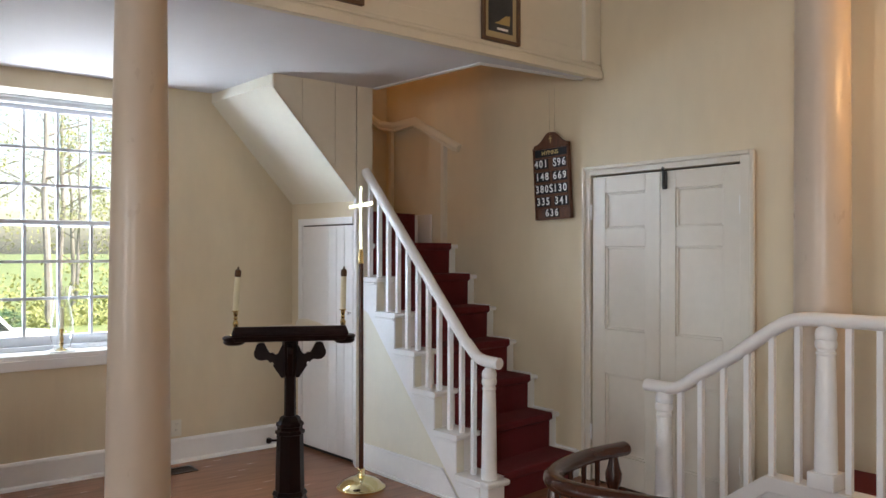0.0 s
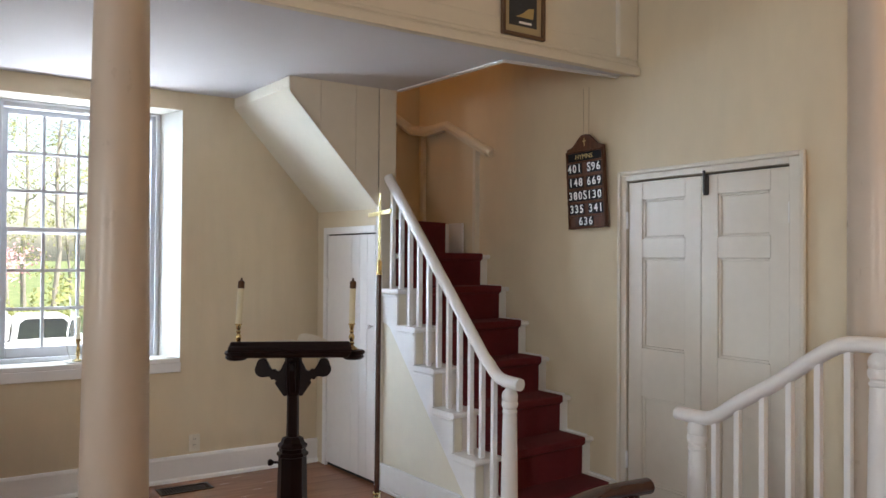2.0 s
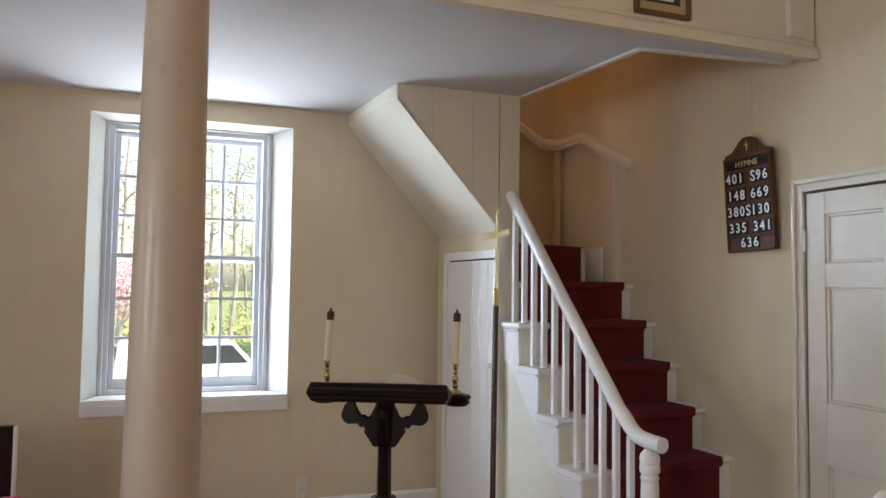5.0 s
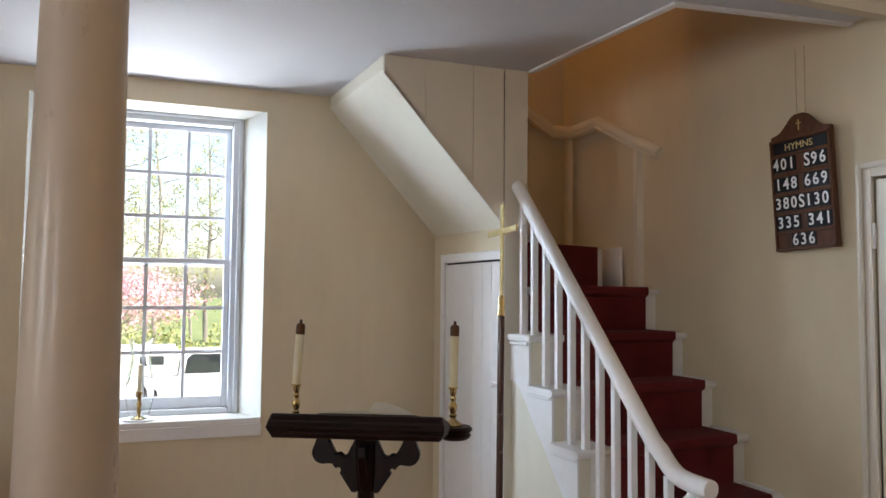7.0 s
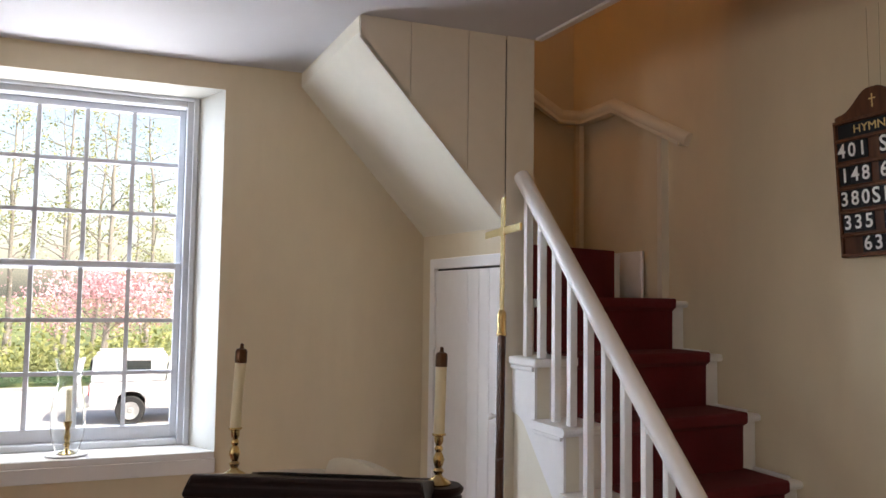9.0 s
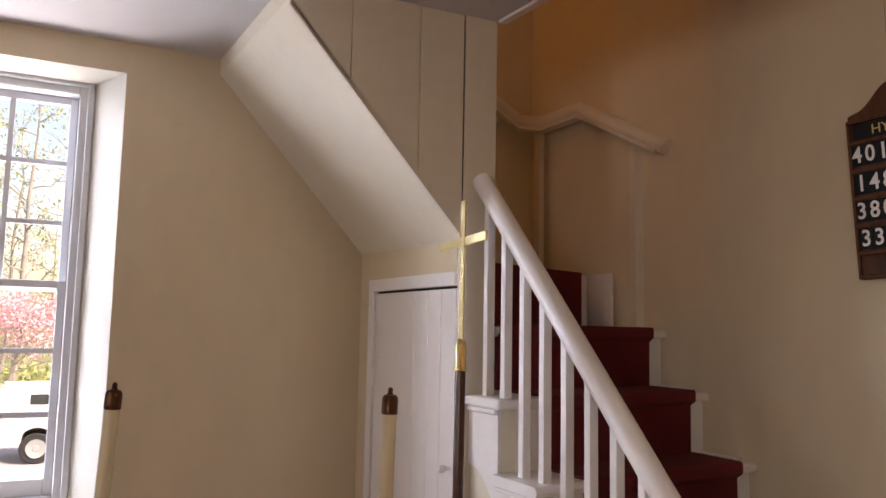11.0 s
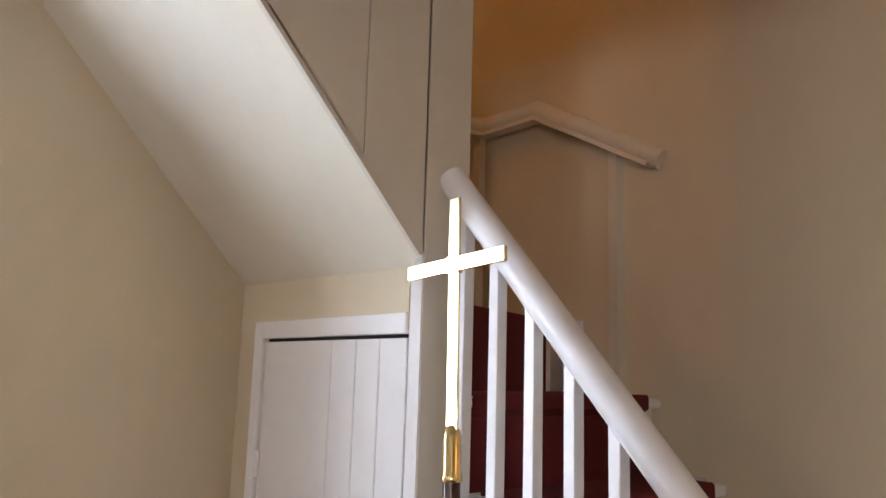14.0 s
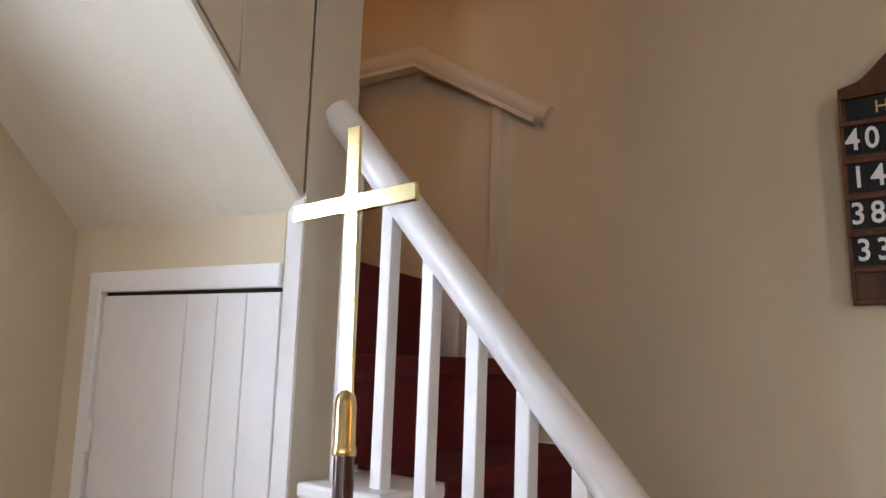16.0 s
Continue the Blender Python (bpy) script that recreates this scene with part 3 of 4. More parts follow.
for k in range(3):
    part("upper_step", box(2.85 - 0.2 * k, 3.106 - 0.2 * k, 4.335, NORTH - 0.003, step_z(10 + k) - 0.03, step_z(10 + k)), TRIM, stair)
# wall skirt beside the steps
for i in range(1, 9):
    y0 = nose(i) + 0.13
    part("wall_skirt", box(east(y0 + RUN) - 0.014, east(y0 + RUN) - 0.001, y0, y0 + RUN, max(0.0, step_z(i - 1)) + 0.001, step_z(i) + 0.012, 0.002), TRIM, stair)

# newel
part("newel_block", box(NX - 0.060, NX + 0.060, NY - 0.062, nose(1) + 0.06, 0.0, step_z(1) - 0.032, 0.004), TRIM, stair)
part("newel_step", box(NX - 0.085, NX + 0.085, NY - 0.085, nose(1) + 0.02, step_z(1) - 0.0305, step_z(1) + 0.0005, 0.008), TRIM, stair)
NEWEL = [(0.044, 0), (0.044, 0.02), (0.043, 0.06), (0.040, 0.28), (0.036, 0.47), (0.034, 0.485), (0.038, 0.49), (0.038, 0.498), (0.034, 0.503),
         (0.034, 0.512), (0.040, 0.518), (0.0425, 0.535), (0.040, 0.548), (0.0365, 0.551), (0.040, 0.556), (0.0415, 0.575), (0.037, 0.592), (0.026, 0.604), (0.022, 0.612)]
part("newel_post", lathe(NEWEL, 28, NX, NY, step_z(1)), TRIM, stair, smooth=True)


def rail_x(y):
    return 3.05 + 0.08 * (4.3 - y)


def rail_mid(y):
    return 1.585 + 1.115 * (y - 3.974)


rail_pts = [(rail_x(y), y, z) for y, z in ((3.092, 0.797), (3.14, 0.799), (3.20, 0.803), (3.25, 0.815), (3.29, 0.842), (3.325, 0.876))]
for k in range(9):
    y = 3.36 + (4.285 - 3.36) * k / 8
    rail_pts.append((rail_x(y), y, rail_mid(y)))
rail_pts = smooth_path(rail_pts[:7], 3)[:-1] + [Vector(p) for p in rail_pts[6:]]
part("handrail", sweep(rail_pts, circle(0.031, 20, 0.032)), TRIM, stair, "smooth white painted handrail", smooth=True)
for k, i in enumerate((6, 6, 5, 5, 4, 4, 3, 3, 2, 2, 1)):
    y = 4.233 - 0.0946 * k
    x = rail_x(y)
    part("baluster", box(x - 0.0135, x + 0.0135, y - 0.013, y + 0.013, step_z(i) - 0.001, max(rail_mid(y) - 0.025, 0.80), 0.0015), TRIM, stair)

# carpet runner
runner = thing("stair_carpet", pose(3.45, 3.8, RISE), "deep red carpet runner down the middle of the stair", "carpet")
for i in range(1, 8):
    xa, xb = (3.165 + 0.02 if i < 7 else 3.125), east(nose(i)) - 0.085
    y0, y1 = nose(i) - 0.006, nose(i + 1) + 0.028 if i < 7 else 4.62
    th = 0.010
    z = step_z(i)
    zb = step_z(i - 1) + (th if i > 1 else 0.0)
    poly = [(y0, z - 0.028), (y0, z), (y0 + 0.002, z + 0.006), (y0 + 0.007, z + th), (y1, z + th), (y1, z + 0.001), (nose(i) - 0.001, z + 0.001), (nose(i) - 0.001, z - 0.032), (nose(i) + 0.0295, z - 0.034), (nose(i) + 0.0295, zb), (nose(i) + 0.021, zb), (nose(i) + 0.019, z - 0.045)]
    part("carpet_fold", skew(prism(poly, "x", xa, xb)), CARPET, runner)
part("winder_carpet", prism([(3.125, 4.425), (3.70, 4.62), (3.66, 5.0), (3.125, 5.0)], "z", step_z(7) + 0.01, step_z(8) + 0.008), CARPET, runner)
part("winder_carpet", prism([(3.125, 4.445), (3.50, 5.03), (3.125, 5.03)], "z", step_z(8) + 0.01, step_z(9) + 0.008), CARPET, runner)

# wall handrail of the stair
wallrail = thing("wall_handrail", pose(3.85, 4.6, 2.1), "cream-painted round handrail bent round the stair corner", "handrail")
wp = [(3.893, 4.335, 2.160), (3.883, 4.372, 2.180), (3.792, 4.755, 2.402), (3.745, 4.97, 2.385), (3.66, 5.045, 2.40), (3.3, 5.07, 2.62), (3.12, 5.07, 2.75)]
part("rail", sweep(wp, circle(0.031, 16)), CREAM, wallrail, smooth=True)
part("rail_batten", sweep([(p[0], p[1], p[2] - 0.034) for p in wp[1:]], [(-0.026, -0.006), (0.026, -0.006), (0.026, 0.008), (-0.026, 0.008)]), CREAM, wallrail)
part("upright", box(3.848, 3.898, 4.470, 4.502, step_z(7) + 0.002, 2.215), CREAM, wallrail)
part("upright", box(3.735, 3.763, 4.985, 5.02, step_z(8) + 0.003, 2.345), CREAM, wallrail)


# ---- things in the room ----
def hymn_board():
    """An oak board hanging on two cords, with a rack of number cards."""
    yl, yr, zt, zb = 3.578, 3.297, 2.101, 1.618
    w, mid = yl - yr, (yl + yr) / 2
    xf, xb = 3.93, 3.952
    ob = thing("hymn_board", pose(3.95, mid, zb), "dark oak hymn board with white numbers on black cards", "hymn board")
    poly = [(yr, zb), (yl, zb), (yl, zt)]
    def crest(t):
        """Height of the ogee crest, t from 0 at the shoulder to 1 at the middle."""
        return 0.014 * min(1.0, t / 0.4) + 0.062 * (0.5 - 0.5 * math.cos(math.pi * max(0.0, min(1.0, (t - 0.24) / 0.66))))
    for k in range(1, 17):
        poly.append((yl - w / 2 * k / 16, zt + crest(k / 16)))
    for k in range(15, 0, -1):
        poly.append((yr + w / 2 * k / 16, zt + crest(k / 16)))
    poly.append((yr, zt))
    part("back_board", prism(poly, "x", xf, xb, 0.002), OAK, ob)
    rows = [2.078, 2.015, 1.931, 1.851, 1.771, 1.693, 1.625]
    for i, z in enumerate(rows):
        part("ledge", box(xf - 0.016, xf - 0.0005, yr + 0.002, yl - 0.002, z - 0.006, z + 0.006, 0.002), OAK, ob)
    for y in (yl - 0.008, yr):
        part("side_rail", box(xf - 0.010, xf - 0.0008, y, y + 0.008, zb + 0.013, zt - 0.022), OAK, ob)
    part("title_card", box(xf - 0.004, xf - 0.0006, yr + 0.014, yl - 0.014, 2.023, 2.070), CARD, ob)
    turn = pose(0, 0, 0, 90, 0, -90)
    letters("HYMNS", 0.040, Matrix.Translation((xf - 0.005, mid + 0.004, 2.046)) @ turn, GOLDINK, ob, name="title")
    for q in ((mid - 0.002, mid + 0.002, 2.108, 2.153), (mid - 0.012, mid + 0.012, 2.135, 2.139)):
        part("gold_cross", box(xf - 0.002, xf - 0.0004, q[0], q[1], q[2], q[3]), GOLDINK, ob)
    texts = (("401", 0.010, "S96", -0.012), ("148", 0.004, "669", -0.004), ("380", 0.010, "S130", 0.003), ("335", 0.004, "341", -0.010), ("636", -0.062, "", 0))
    hi = [2.009, 1.925, 1.845, 1.765, 1.687]
    cw = 0.0378
    for (a, oa, b, ob_), zt_ in zip(texts, hi):
        zlo = zt_ - 0.062 if a != "636" else zt_ - 0.054
        zc = (zt_ + zlo) / 2
        for txt, start in ((a, yl - 0.014 + oa), (b, mid - 0.005 + ob_ + (0.022 if len(b) == 4 else 0))):
            for k, ch in enumerate(txt):
                step = cw if ch != "S" else cw * 0.75
                y1 = start - 0.0005
                start -= step
                card = part("number_card", box(xf - 0.005, xf - 0.0012, y1 - step + 0.001, y1, zlo, zt_), CARD, ob)
                letters(ch, 0.067 if ch != "S" else 0.074, Matrix.Translation((xf - 0.0058, y1 - step / 2, zc)) @ turn @ Matrix.Diagonal((0.87, 1, 1, 1)), WHITEINK, ob)
    for dy in (-0.022, 0.022):
        part("cord", sweep([(xb - 0.003, mid + dy * 0.9, zt + 0.06), (3.968, mid + dy, 2.46)], circle(0.0014, 6)), CORD, ob)
    # it hangs a little askew, the head leaning out from the wall
    pivot = Vector((3.945, 3.297, 1.86))
    ob.matrix_basis = Matrix.Translation(pivot) @ Matrix.Rotation(radians(5.5), 4, 'Z') @ Matrix.Rotation(radians(-1.9), 4, 'X') @ Matrix.Rotation(radians(-1.6), 4, 'Y') @ Matrix.Translation(-pivot) @ ob.matrix_basis


hymn_board()


def candlestick(m, label, lean):
    ob = thing("candlestick", m, label, "candlestick", group="candlesticks on the lectern")
    prof = [(0.0, 0), (0.030, 0), (0.031, 0.004), (0.026, 0.009), (0.012, 0.018), (0.008, 0.024), (0.012, 0.030), (0.013, 0.034), (0.008, 0.040), (0.011, 0.048), (0.014, 0.060),
            (0.011, 0.070), (0.007, 0.078), (0.010, 0.084), (0.010, 0.088), (0.007, 0.094), (0.011, 0.104), (0.011, 0.116), (0.017, 0.119), (0.017, 0.122), (0.012, 0.124), (0.0, 0.124)]
    part("stick", lathe(prof, 24), DULLBRASS, ob, "turned brass stick", local=True, smooth=True)
    tilt = Matrix.Translation((0, 0, 0.128)) @ lean.to_matrix().to_4x4()
    c = lathe([(0.0, -0.008), (0.0135, -0.008), (0.0135, 0.178), (0.012, 0.182), (0, 0.182)], 20)
    c.transform(tilt)
    candle = part("candle", c, IVORY, ob, "ivory oil candle", local=True, smooth=True)
    c = lathe([(0.0145, 0.158), (0.0148, 0.160), (0.0148, 0.186), (0.012, 0.192), (0.006, 0.194), (0.004, 0.199), (0.005, 0.202), (0.003, 0.206), (0.0, 0.207)], 20)
    c.transform(tilt)
    part("cap", c, BRONZE, candle, "dark brass follower", local=True, smooth=True)
    return ob


# lectern, seen from its tall front edge; the reading slope falls away to the back
LM = pose(2.130, 3.548, 0, 0, 0, -26.5) @ Matrix.Diagonal((1, 1, 0.984, 1))
lectern = thing("lectern", LM, "dark polished mahogany pedestal lectern with scroll brackets", "lectern")
plinth = bmesh.new()
for a, z0, z1, b in ((0.165, 0.0, 0.04, 0.006), (0.14, 0.04, 0.075, 0.008)):
    join(plinth, prism([(a * math.cos(math.pi * (k + 0.5) / 4), a * math.sin(math.pi * (k + 0.5) / 4)) for k in range(8)], "z", z0, z1, b))
rings = [(0.132, 0.075), (0.124, 0.105), (0.090, 0.15), (0.080, 0.175), (0.088, 0.185), (0.080, 0.205)]
join(plinth, lathe([(r, h) for r, h in rings], 8))
part("base", plinth, MAHOG, lectern, local=True)
shaft = lathe([(0.073, 0.20), (0.066, 0.49), (0.074, 0.495), (0.074, 0.51), (0.063, 0.515), (0.063, 0.53), (0.069, 0.535), (0.069, 0.548), (0.055, 0.56), (0.050, 0.578), (0.036, 0.585)], 8)
part("pedestal", shaft, MAHOG, lectern, local=True)
part("upper_post", lathe([(0.030, 0.58), (0.028, 0.78), (0.034, 0.79), (0.040, 0.86), (0.040, 0.972)], 8), MAHOG, lectern, local=True)
kn = lathe([(0.0, 0.0), (0.006, 0.0), (0.006, 0.03), (0.012, 0.034), (0.017, 0.045), (0.012, 0.056), (0, 0.058)], 14)
kn.transform(pose(-0.060, 0.02, 0.455, 0, -90, 0))
part("height_knob", kn, MAHOG, lectern, "turned height knob", local=True, smooth=True)
for s in (-1, 1):
    outline = [(0.028, 0.775), (0.044, 0.775), (0.086, 0.838), (0.079, 0.846), (0.088, 0.858), (0.098, 0.851), (0.112, 0.868)]
    for k in range(13):
        t = math.radians(-110 + 245 * k / 12)
        outline.append((0.142 + 0.037 * math.cos(t), 0.902 + 0.037 * math.sin(t)))
    outline += [(0.100, 0.900), (0.087, 0.904), (0.072, 0.892), (0.060, 0.898), (0.048, 0.925), (0.028, 0.945)]
    part("bracket", prism([(s * x, z + (0.006 if z < 0.93 else 0.022)) for x, z in outline], "y", -0.016, 0.016, 0.003), MAHOG, lectern, "carved scroll bracket", local=True)
for s in (-1, 1):
    part("cross_bracket", prism([(s * 0.028, 0.79), (s * 0.055, 0.84), (s * 0.085, 0.91), (s * 0.085, 0.945), (s * 0.028, 0.95)], "x", -0.014, 0.014, 0.003), MAHOG, lectern, local=True)
# top: moulded frame, tall at the front, sloping down to the back
top = prism([(-0.196, 0.974), (-0.186, 0.962), (0.20, 0.925), (0.215, 0.935), (0.215, 0.950), (-0.168, 1.036), (-0.184, 1.036), (-0.188, 1.026), (-0.194, 1.022), (-0.194, 1.010), (-0.206, 1.000), (-0.206, 0.993), (-0.198, 0.989)], "x", -0.266, 0.266, 0.003)
for vert in top.verts:                             # mitred ends follow the front moulding
    if vert.co.y < -0.15:
        vert.co.x *= 1.035 if 0.986 < vert.co.z < 1.016 else (0.985 if vert.co.z < 0.986 else 1.0)
top.transform(Matrix.Translation((0, 0, 0.024)))
part("desk_top", top, MAHOG, lectern, "moulded desk top", local=True)
part("book_ledge", box(-0.262, 0.262, 0.2155, 0.235, 0.949, 0.975, 0.004), MAHOG, lectern, local=True)
for s in (-1, 1):
    part("candle_shelf", lathe([(0.0, 0.920), (0.040, 0.920), (0.052, 0.928), (0.056, 0.936), (0.050, 0.942), (0.058, 0.950), (0.060, 0.958), (0.052, 0.966), (0, 0.966)], 24, s * 0.282, 0.125, 0.018), MAHOG, lectern, local=True, smooth=True)
for s, lean in ((-1, Euler((radians(1.5), radians(3.5), 0))), (1, Euler((0, radians(1.2), 0)))):
    candlestick(LM @ pose(s * 0.275, 0.125, 0.9845) @ Matrix.Scale(1.085, 4), "brass candlestick with an ivory candle on the lectern", lean)

# open book on the slope
slope = math.atan2(0.950 - 1.036, 0.215 + 0.168)
BM = LM @ pose(0.01, 0.02, 1.0195, math.degrees(slope), 0, 0)
book = thing("book", BM, "open bound book with curling pages lying on the lectern", "book")
part("cover", box(-0.15, 0.17, -0.115, 0.115, 0.0, 0.006, 0.002), SLOT, book, "dark cover", local=True)
def page_outline(side, lift):
    """Cross-section of one half: rises from the gutter, rolls over and falls to the fore-edge."""
    pts = [(0.0, 0.008)]
    for k in range(1, 15):
        u = k / 14
        pts.append((0.147 * u, 0.008 + lift * (math.sin(math.pi * min(1, u * 1.0) ** 0.55) ** 0.8) + 0.006 * (1 - u)))
    return [(0.01 + side * x, z) for x, z in pts] + [(0.01 + side * 0.147, 0.007), (0.01, 0.007)]


part("page_block", prism(page_outline(1, 0.034), "y", -0.105, 0.105, 0.001), PAPER, book, "cream pages curling up", local=True)
part("page_block", prism(page_outline(-1, 0.005), "y", -0.105, 0.105, 0.001), PAPER, book, "cream pages", local=True)

# processional cross on its stand
CB, CT = Vector((2.771, 3.889, 0.0)), Vector((2.842, 4.011, 1.805))
lean = Vector((0, 0, 1)).rotation_difference(CT - CB).to_matrix().to_4x4()
CM = Matrix.Translation(CB)
cross = thing("processional_cross", CM, "polished brass processional cross on a dark staff and stand", "cross")
part("stand", lathe([(0.0, 0), (0.140, 0), (0.144, 0.006), (0.144, 0.014), (0.138, 0.019), (0.131, 0.020), (0.127, 0.026), (0.105, 0.048), (0.065, 0.066), (0.030, 0.074), (0.022, 0.076), (0.024, 0.082), (0.021, 0.090), (0.020, 0.115), (0.023, 0.118), (0.020, 0.122), (0, 0.122)], 40), BRASS, cross, "polished brass dome stand", local=True, smooth=True)


def leaned(b):
    b.transform(Matrix.Translation(CB) @ lean)
    return b


L = (CT - CB).length
st = lathe([(0.0, 0.09), (0.0145, 0.09), (0.0145, L - 0.475), (0, L - 0.475)], 18)
part("staff", leaned(st), RAILW, cross, "dark turned staff", smooth=True)
st = lathe([(0.0, L - 0.476), (0.0165, L - 0.476), (0.018, L - 0.470), (0.0165, L - 0.464), (0.0155, L - 0.46), (0.0155, L - 0.405), (0.013, L - 0.395), (0.008, L - 0.388), (0, L - 0.386)], 20)
part("ferrule", leaned(st), DULLBRASS, cross, "brass socket", smooth=True)
yaw = Matrix.Rotation(radians(93.8), 4, 'Z')
for nm, q in (("upright", (-0.0125, 0.0125, -0.003, 0.003, L - 0.395, L)), ("arm", (-0.120, 0.120, -0.0045, 0.0045, L - 0.132, L - 0.106)), ("boss", (-0.015, 0.015, -0.0058, 0.0058, L - 0.135, L - 0.103))):
    b = box(*q, 0.0012)
    b.transform(yaw)
    part(nm, leaned(b), BRASS, cross)


# pictures on the gallery front
def picture(x0, x1, z0, z1, label, scene_part):
    ob = thing("picture", pose((x0 + x1) / 2, 3.10, z0), label, "picture", group="pictures on the gallery front")
    bm = bmesh.new()
    f = 0.018
    for q in ((x0, x0 + f, z0, z1), (x1 - f, x1, z0, z1), (x0 + f, x1 - f, z0, z0 + f), (x0 + f, x1 - f, z1 - f, z1)):
        box(q[0], q[1], 3.072, 3.0985, q[2], q[3], 0.003, bm)
    part("frame", bm, FRAMEW, ob)
    part("mount", box(x0 + f, x1 - f, 3.090, 3.098, z0 + f, z1 - f), MOUNT, ob)
    e = 0.030
    part("print", box(x0 + f + e, x1 - f - e, 3.0875, 3.0895, z0 + f + e + 0.008, z1 - f - e), PICDARK, ob)
    if scene_part:
        part("ochre_shape", prism([(x0 + 0.09, z0 + 0.10), (x0 + 0.20, z0 + 0.10), (x0 + 0.205, z0 + 0.155), (x0 + 0.17, z0 + 0.15), (x0 + 0.13, z0 + 0.12)], "y", 3.0855, 3.0870), PICOCHRE, ob)
        part("caption_bar", box(x0 + 0.11, x0 + 0.19, 3.0855, 3.0870, z0 + 0.068, z0 + 0.080), WHITEINK, ob)


picture(3.012, 3.285, 2.538, 2.89, "framed dark print with an ochre shape in a brown frame", True)
picture(2.00, 2.268, 2.560, 2.91, "framed dark print in a narrow brown frame", False)

# hurricane lamp on the sill
hl = thing("hurricane_lamp", pose(1.423, 5.205, 0.7855), "clear glass hurricane lamp with a candle on the window sill", "lamp")
part("tray", lathe([(0.0, 0), (0.075, 0.0), (0.085, 0.005), (0.083, 0.008), (0.07, 0.005), (0, 0.005)], 28), TRIM, hl, "small white saucer", local=True, smooth=True)
part("stick", lathe([(0.0, 0.006), (0.034, 0.006), (0.032, 0.012), (0.010, 0.022), (0.008, 0.035), (0.014, 0.045), (0.009, 0.055), (0.013, 0.075), (0.008, 0.095), (0.010, 0.110), (0.016, 0.132), (0.016, 0.14), (0, 0.14)], 20), DULLBRASS, hl, local=True, smooth=True)
part("candle", lathe([(0.0, 0.138), (0.011, 0.138), (0.011, 0.27), (0.004, 0.275), (0, 0.276)], 16), IVORY, hl, "white candle", local=True, smooth=True)
prof = [(0.040, 0.007), (0.058, 0.06), (0.068, 0.12), (0.066, 0.19), (0.052, 0.26), (0.046, 0.31), (0.050, 0.36), (0.060, 0.40)]
bm = lathe(prof + [(r - 0.002, h) for r, h in prof[::-1]], 32)
ch = part("chimney", bm, LAMPGLASS, hl, "clear flared glass chimney", local=True, smooth=True)
ch.visible_shadow = False

# wall outlet and floor register
ot = thing("wall_outlet", pose(2.102, NORTH, 0.18), "ivory duplex wall outlet above the baseboard", "outlet")
part("plate", box(2.067, 2.137, NORTH - 0.006, NORTH - 0.0005, 0.176, 0.286, 0.002), PLATE, ot)
for z in (0.203, 0.240):
    sk_ = part("socket", box(2.088, 2.116, NORTH - 0.008, NORTH - 0.0062, z, z + 0.028, 0.001), PLATE, ot)
    for x in (2.096, 2.107):
        part("slot", box(x - 0.001, x + 0.001, NORTH - 0.0088, NORTH - 0.0081, z + 0.012, z + 0.022), SLOT, sk_)
vt = thing("floor_register", pose(1.995, 4.925, 0), "dark brown metal floor register", "floor vent")
bm = bmesh.new()
for q in ((1.835, 2.15, 4.845, 4.862), (1.835, 2.15, 4.972, 4.99), (1.835, 1.855, 4.862, 4.972), (2.13, 2.15, 4.862, 4.972)):
    box(q[0], q[1], q[2], q[3], 0.001, 0.006, 0.001, bm)
part("frame", bm, VENTM, vt)
for k in range(16):
    x = 1.861 + 0.0172 * k
    part("slat", box(x, x + 0.006, 4.862, 4.972, 0.0012, 0.005), VENTM, vt)
part("well", box(1.855, 2.13, 4.862, 4.972, 0.0006, 0.0011), SLOT, vt)

# pew beside the north wall
pew = thing("pew", pose(0.1, 4.4, 0), "white pew with a dark mahogany back and a pink seat cushion", "pew")
part("back_panel", box(-0.75, 0.668, 4.47, 4.495, 0.40, 0.755, 0.004), MAHOG, pew, "dark mahogany back")
part("cap_rail", box(-0.75, 0.670, 4.458, 4.505, 0.756, 0.772, 0.004), MAHOG, pew)
part("end_panel", box(0.671, 0.689, 4.14, 4.50, 0.0, 0.345, 0.004), TRIM, pew)
part("back_edge", box(0.671, 0.686, 4.466, 4.50, 0.346, 0.768, 0.003), TRIM, pew, "white-painted end strip")
part("seat", box(-0.75, 0.670, 4.10, 4.469, 0.31, 0.345, 0.004), TRIM, pew)
cu = box(-0.75, 0.725, 4.06, 4.464, 0.346, 0.468, 0.03, seg=3)
part("cushion", cu, PINK, pew, "plump pink cushion", smooth=True)
part("leg", box(-0.74, -0.72, 4.14, 4.46, 0.0, 0.309), TRIM, pew)

# ---- pulpit stair with white railing ----
PM = pose(3.345, 2.20, 0, 0, 0, -90)
pulpit = thing("pulpit_stair", PM, "white-painted pulpit stair with turned newels and square balusters", "stair railing")
part("side_panel", prism([(-0.06, 0.0), (2.6, 0.0), (2.6, 0.43), (0.53, 0.43), (-0.04, 0.0)], "y", 0.0, 0.03), TRIM, pulpit, "white panelled side", local=True)
part("curb", prism([(-0.06, 0.0), (0.02, 0.0), (0.54, 0.425), (2.6, 0.425), (2.6, 0.487), (0.523, 0.487), (-0.06, 0.045)], "y", -0.035, 0.055, 0.004), TRIM, pulpit, local=True)
for q in ((0.60, 2.4, 0.375, 0.392), (0.60, 0.617, 0.09, 0.374)):
    part("panel_moulding", box(q[0], q[1], -0.012, -0.0005, q[2], q[3], 0.003), TRIM, pulpit, local=True)
part("platform", box(0.50, 2.6, 0.06, 0.62, 0.0, 0.40), TRIM, pulpit, local=True)
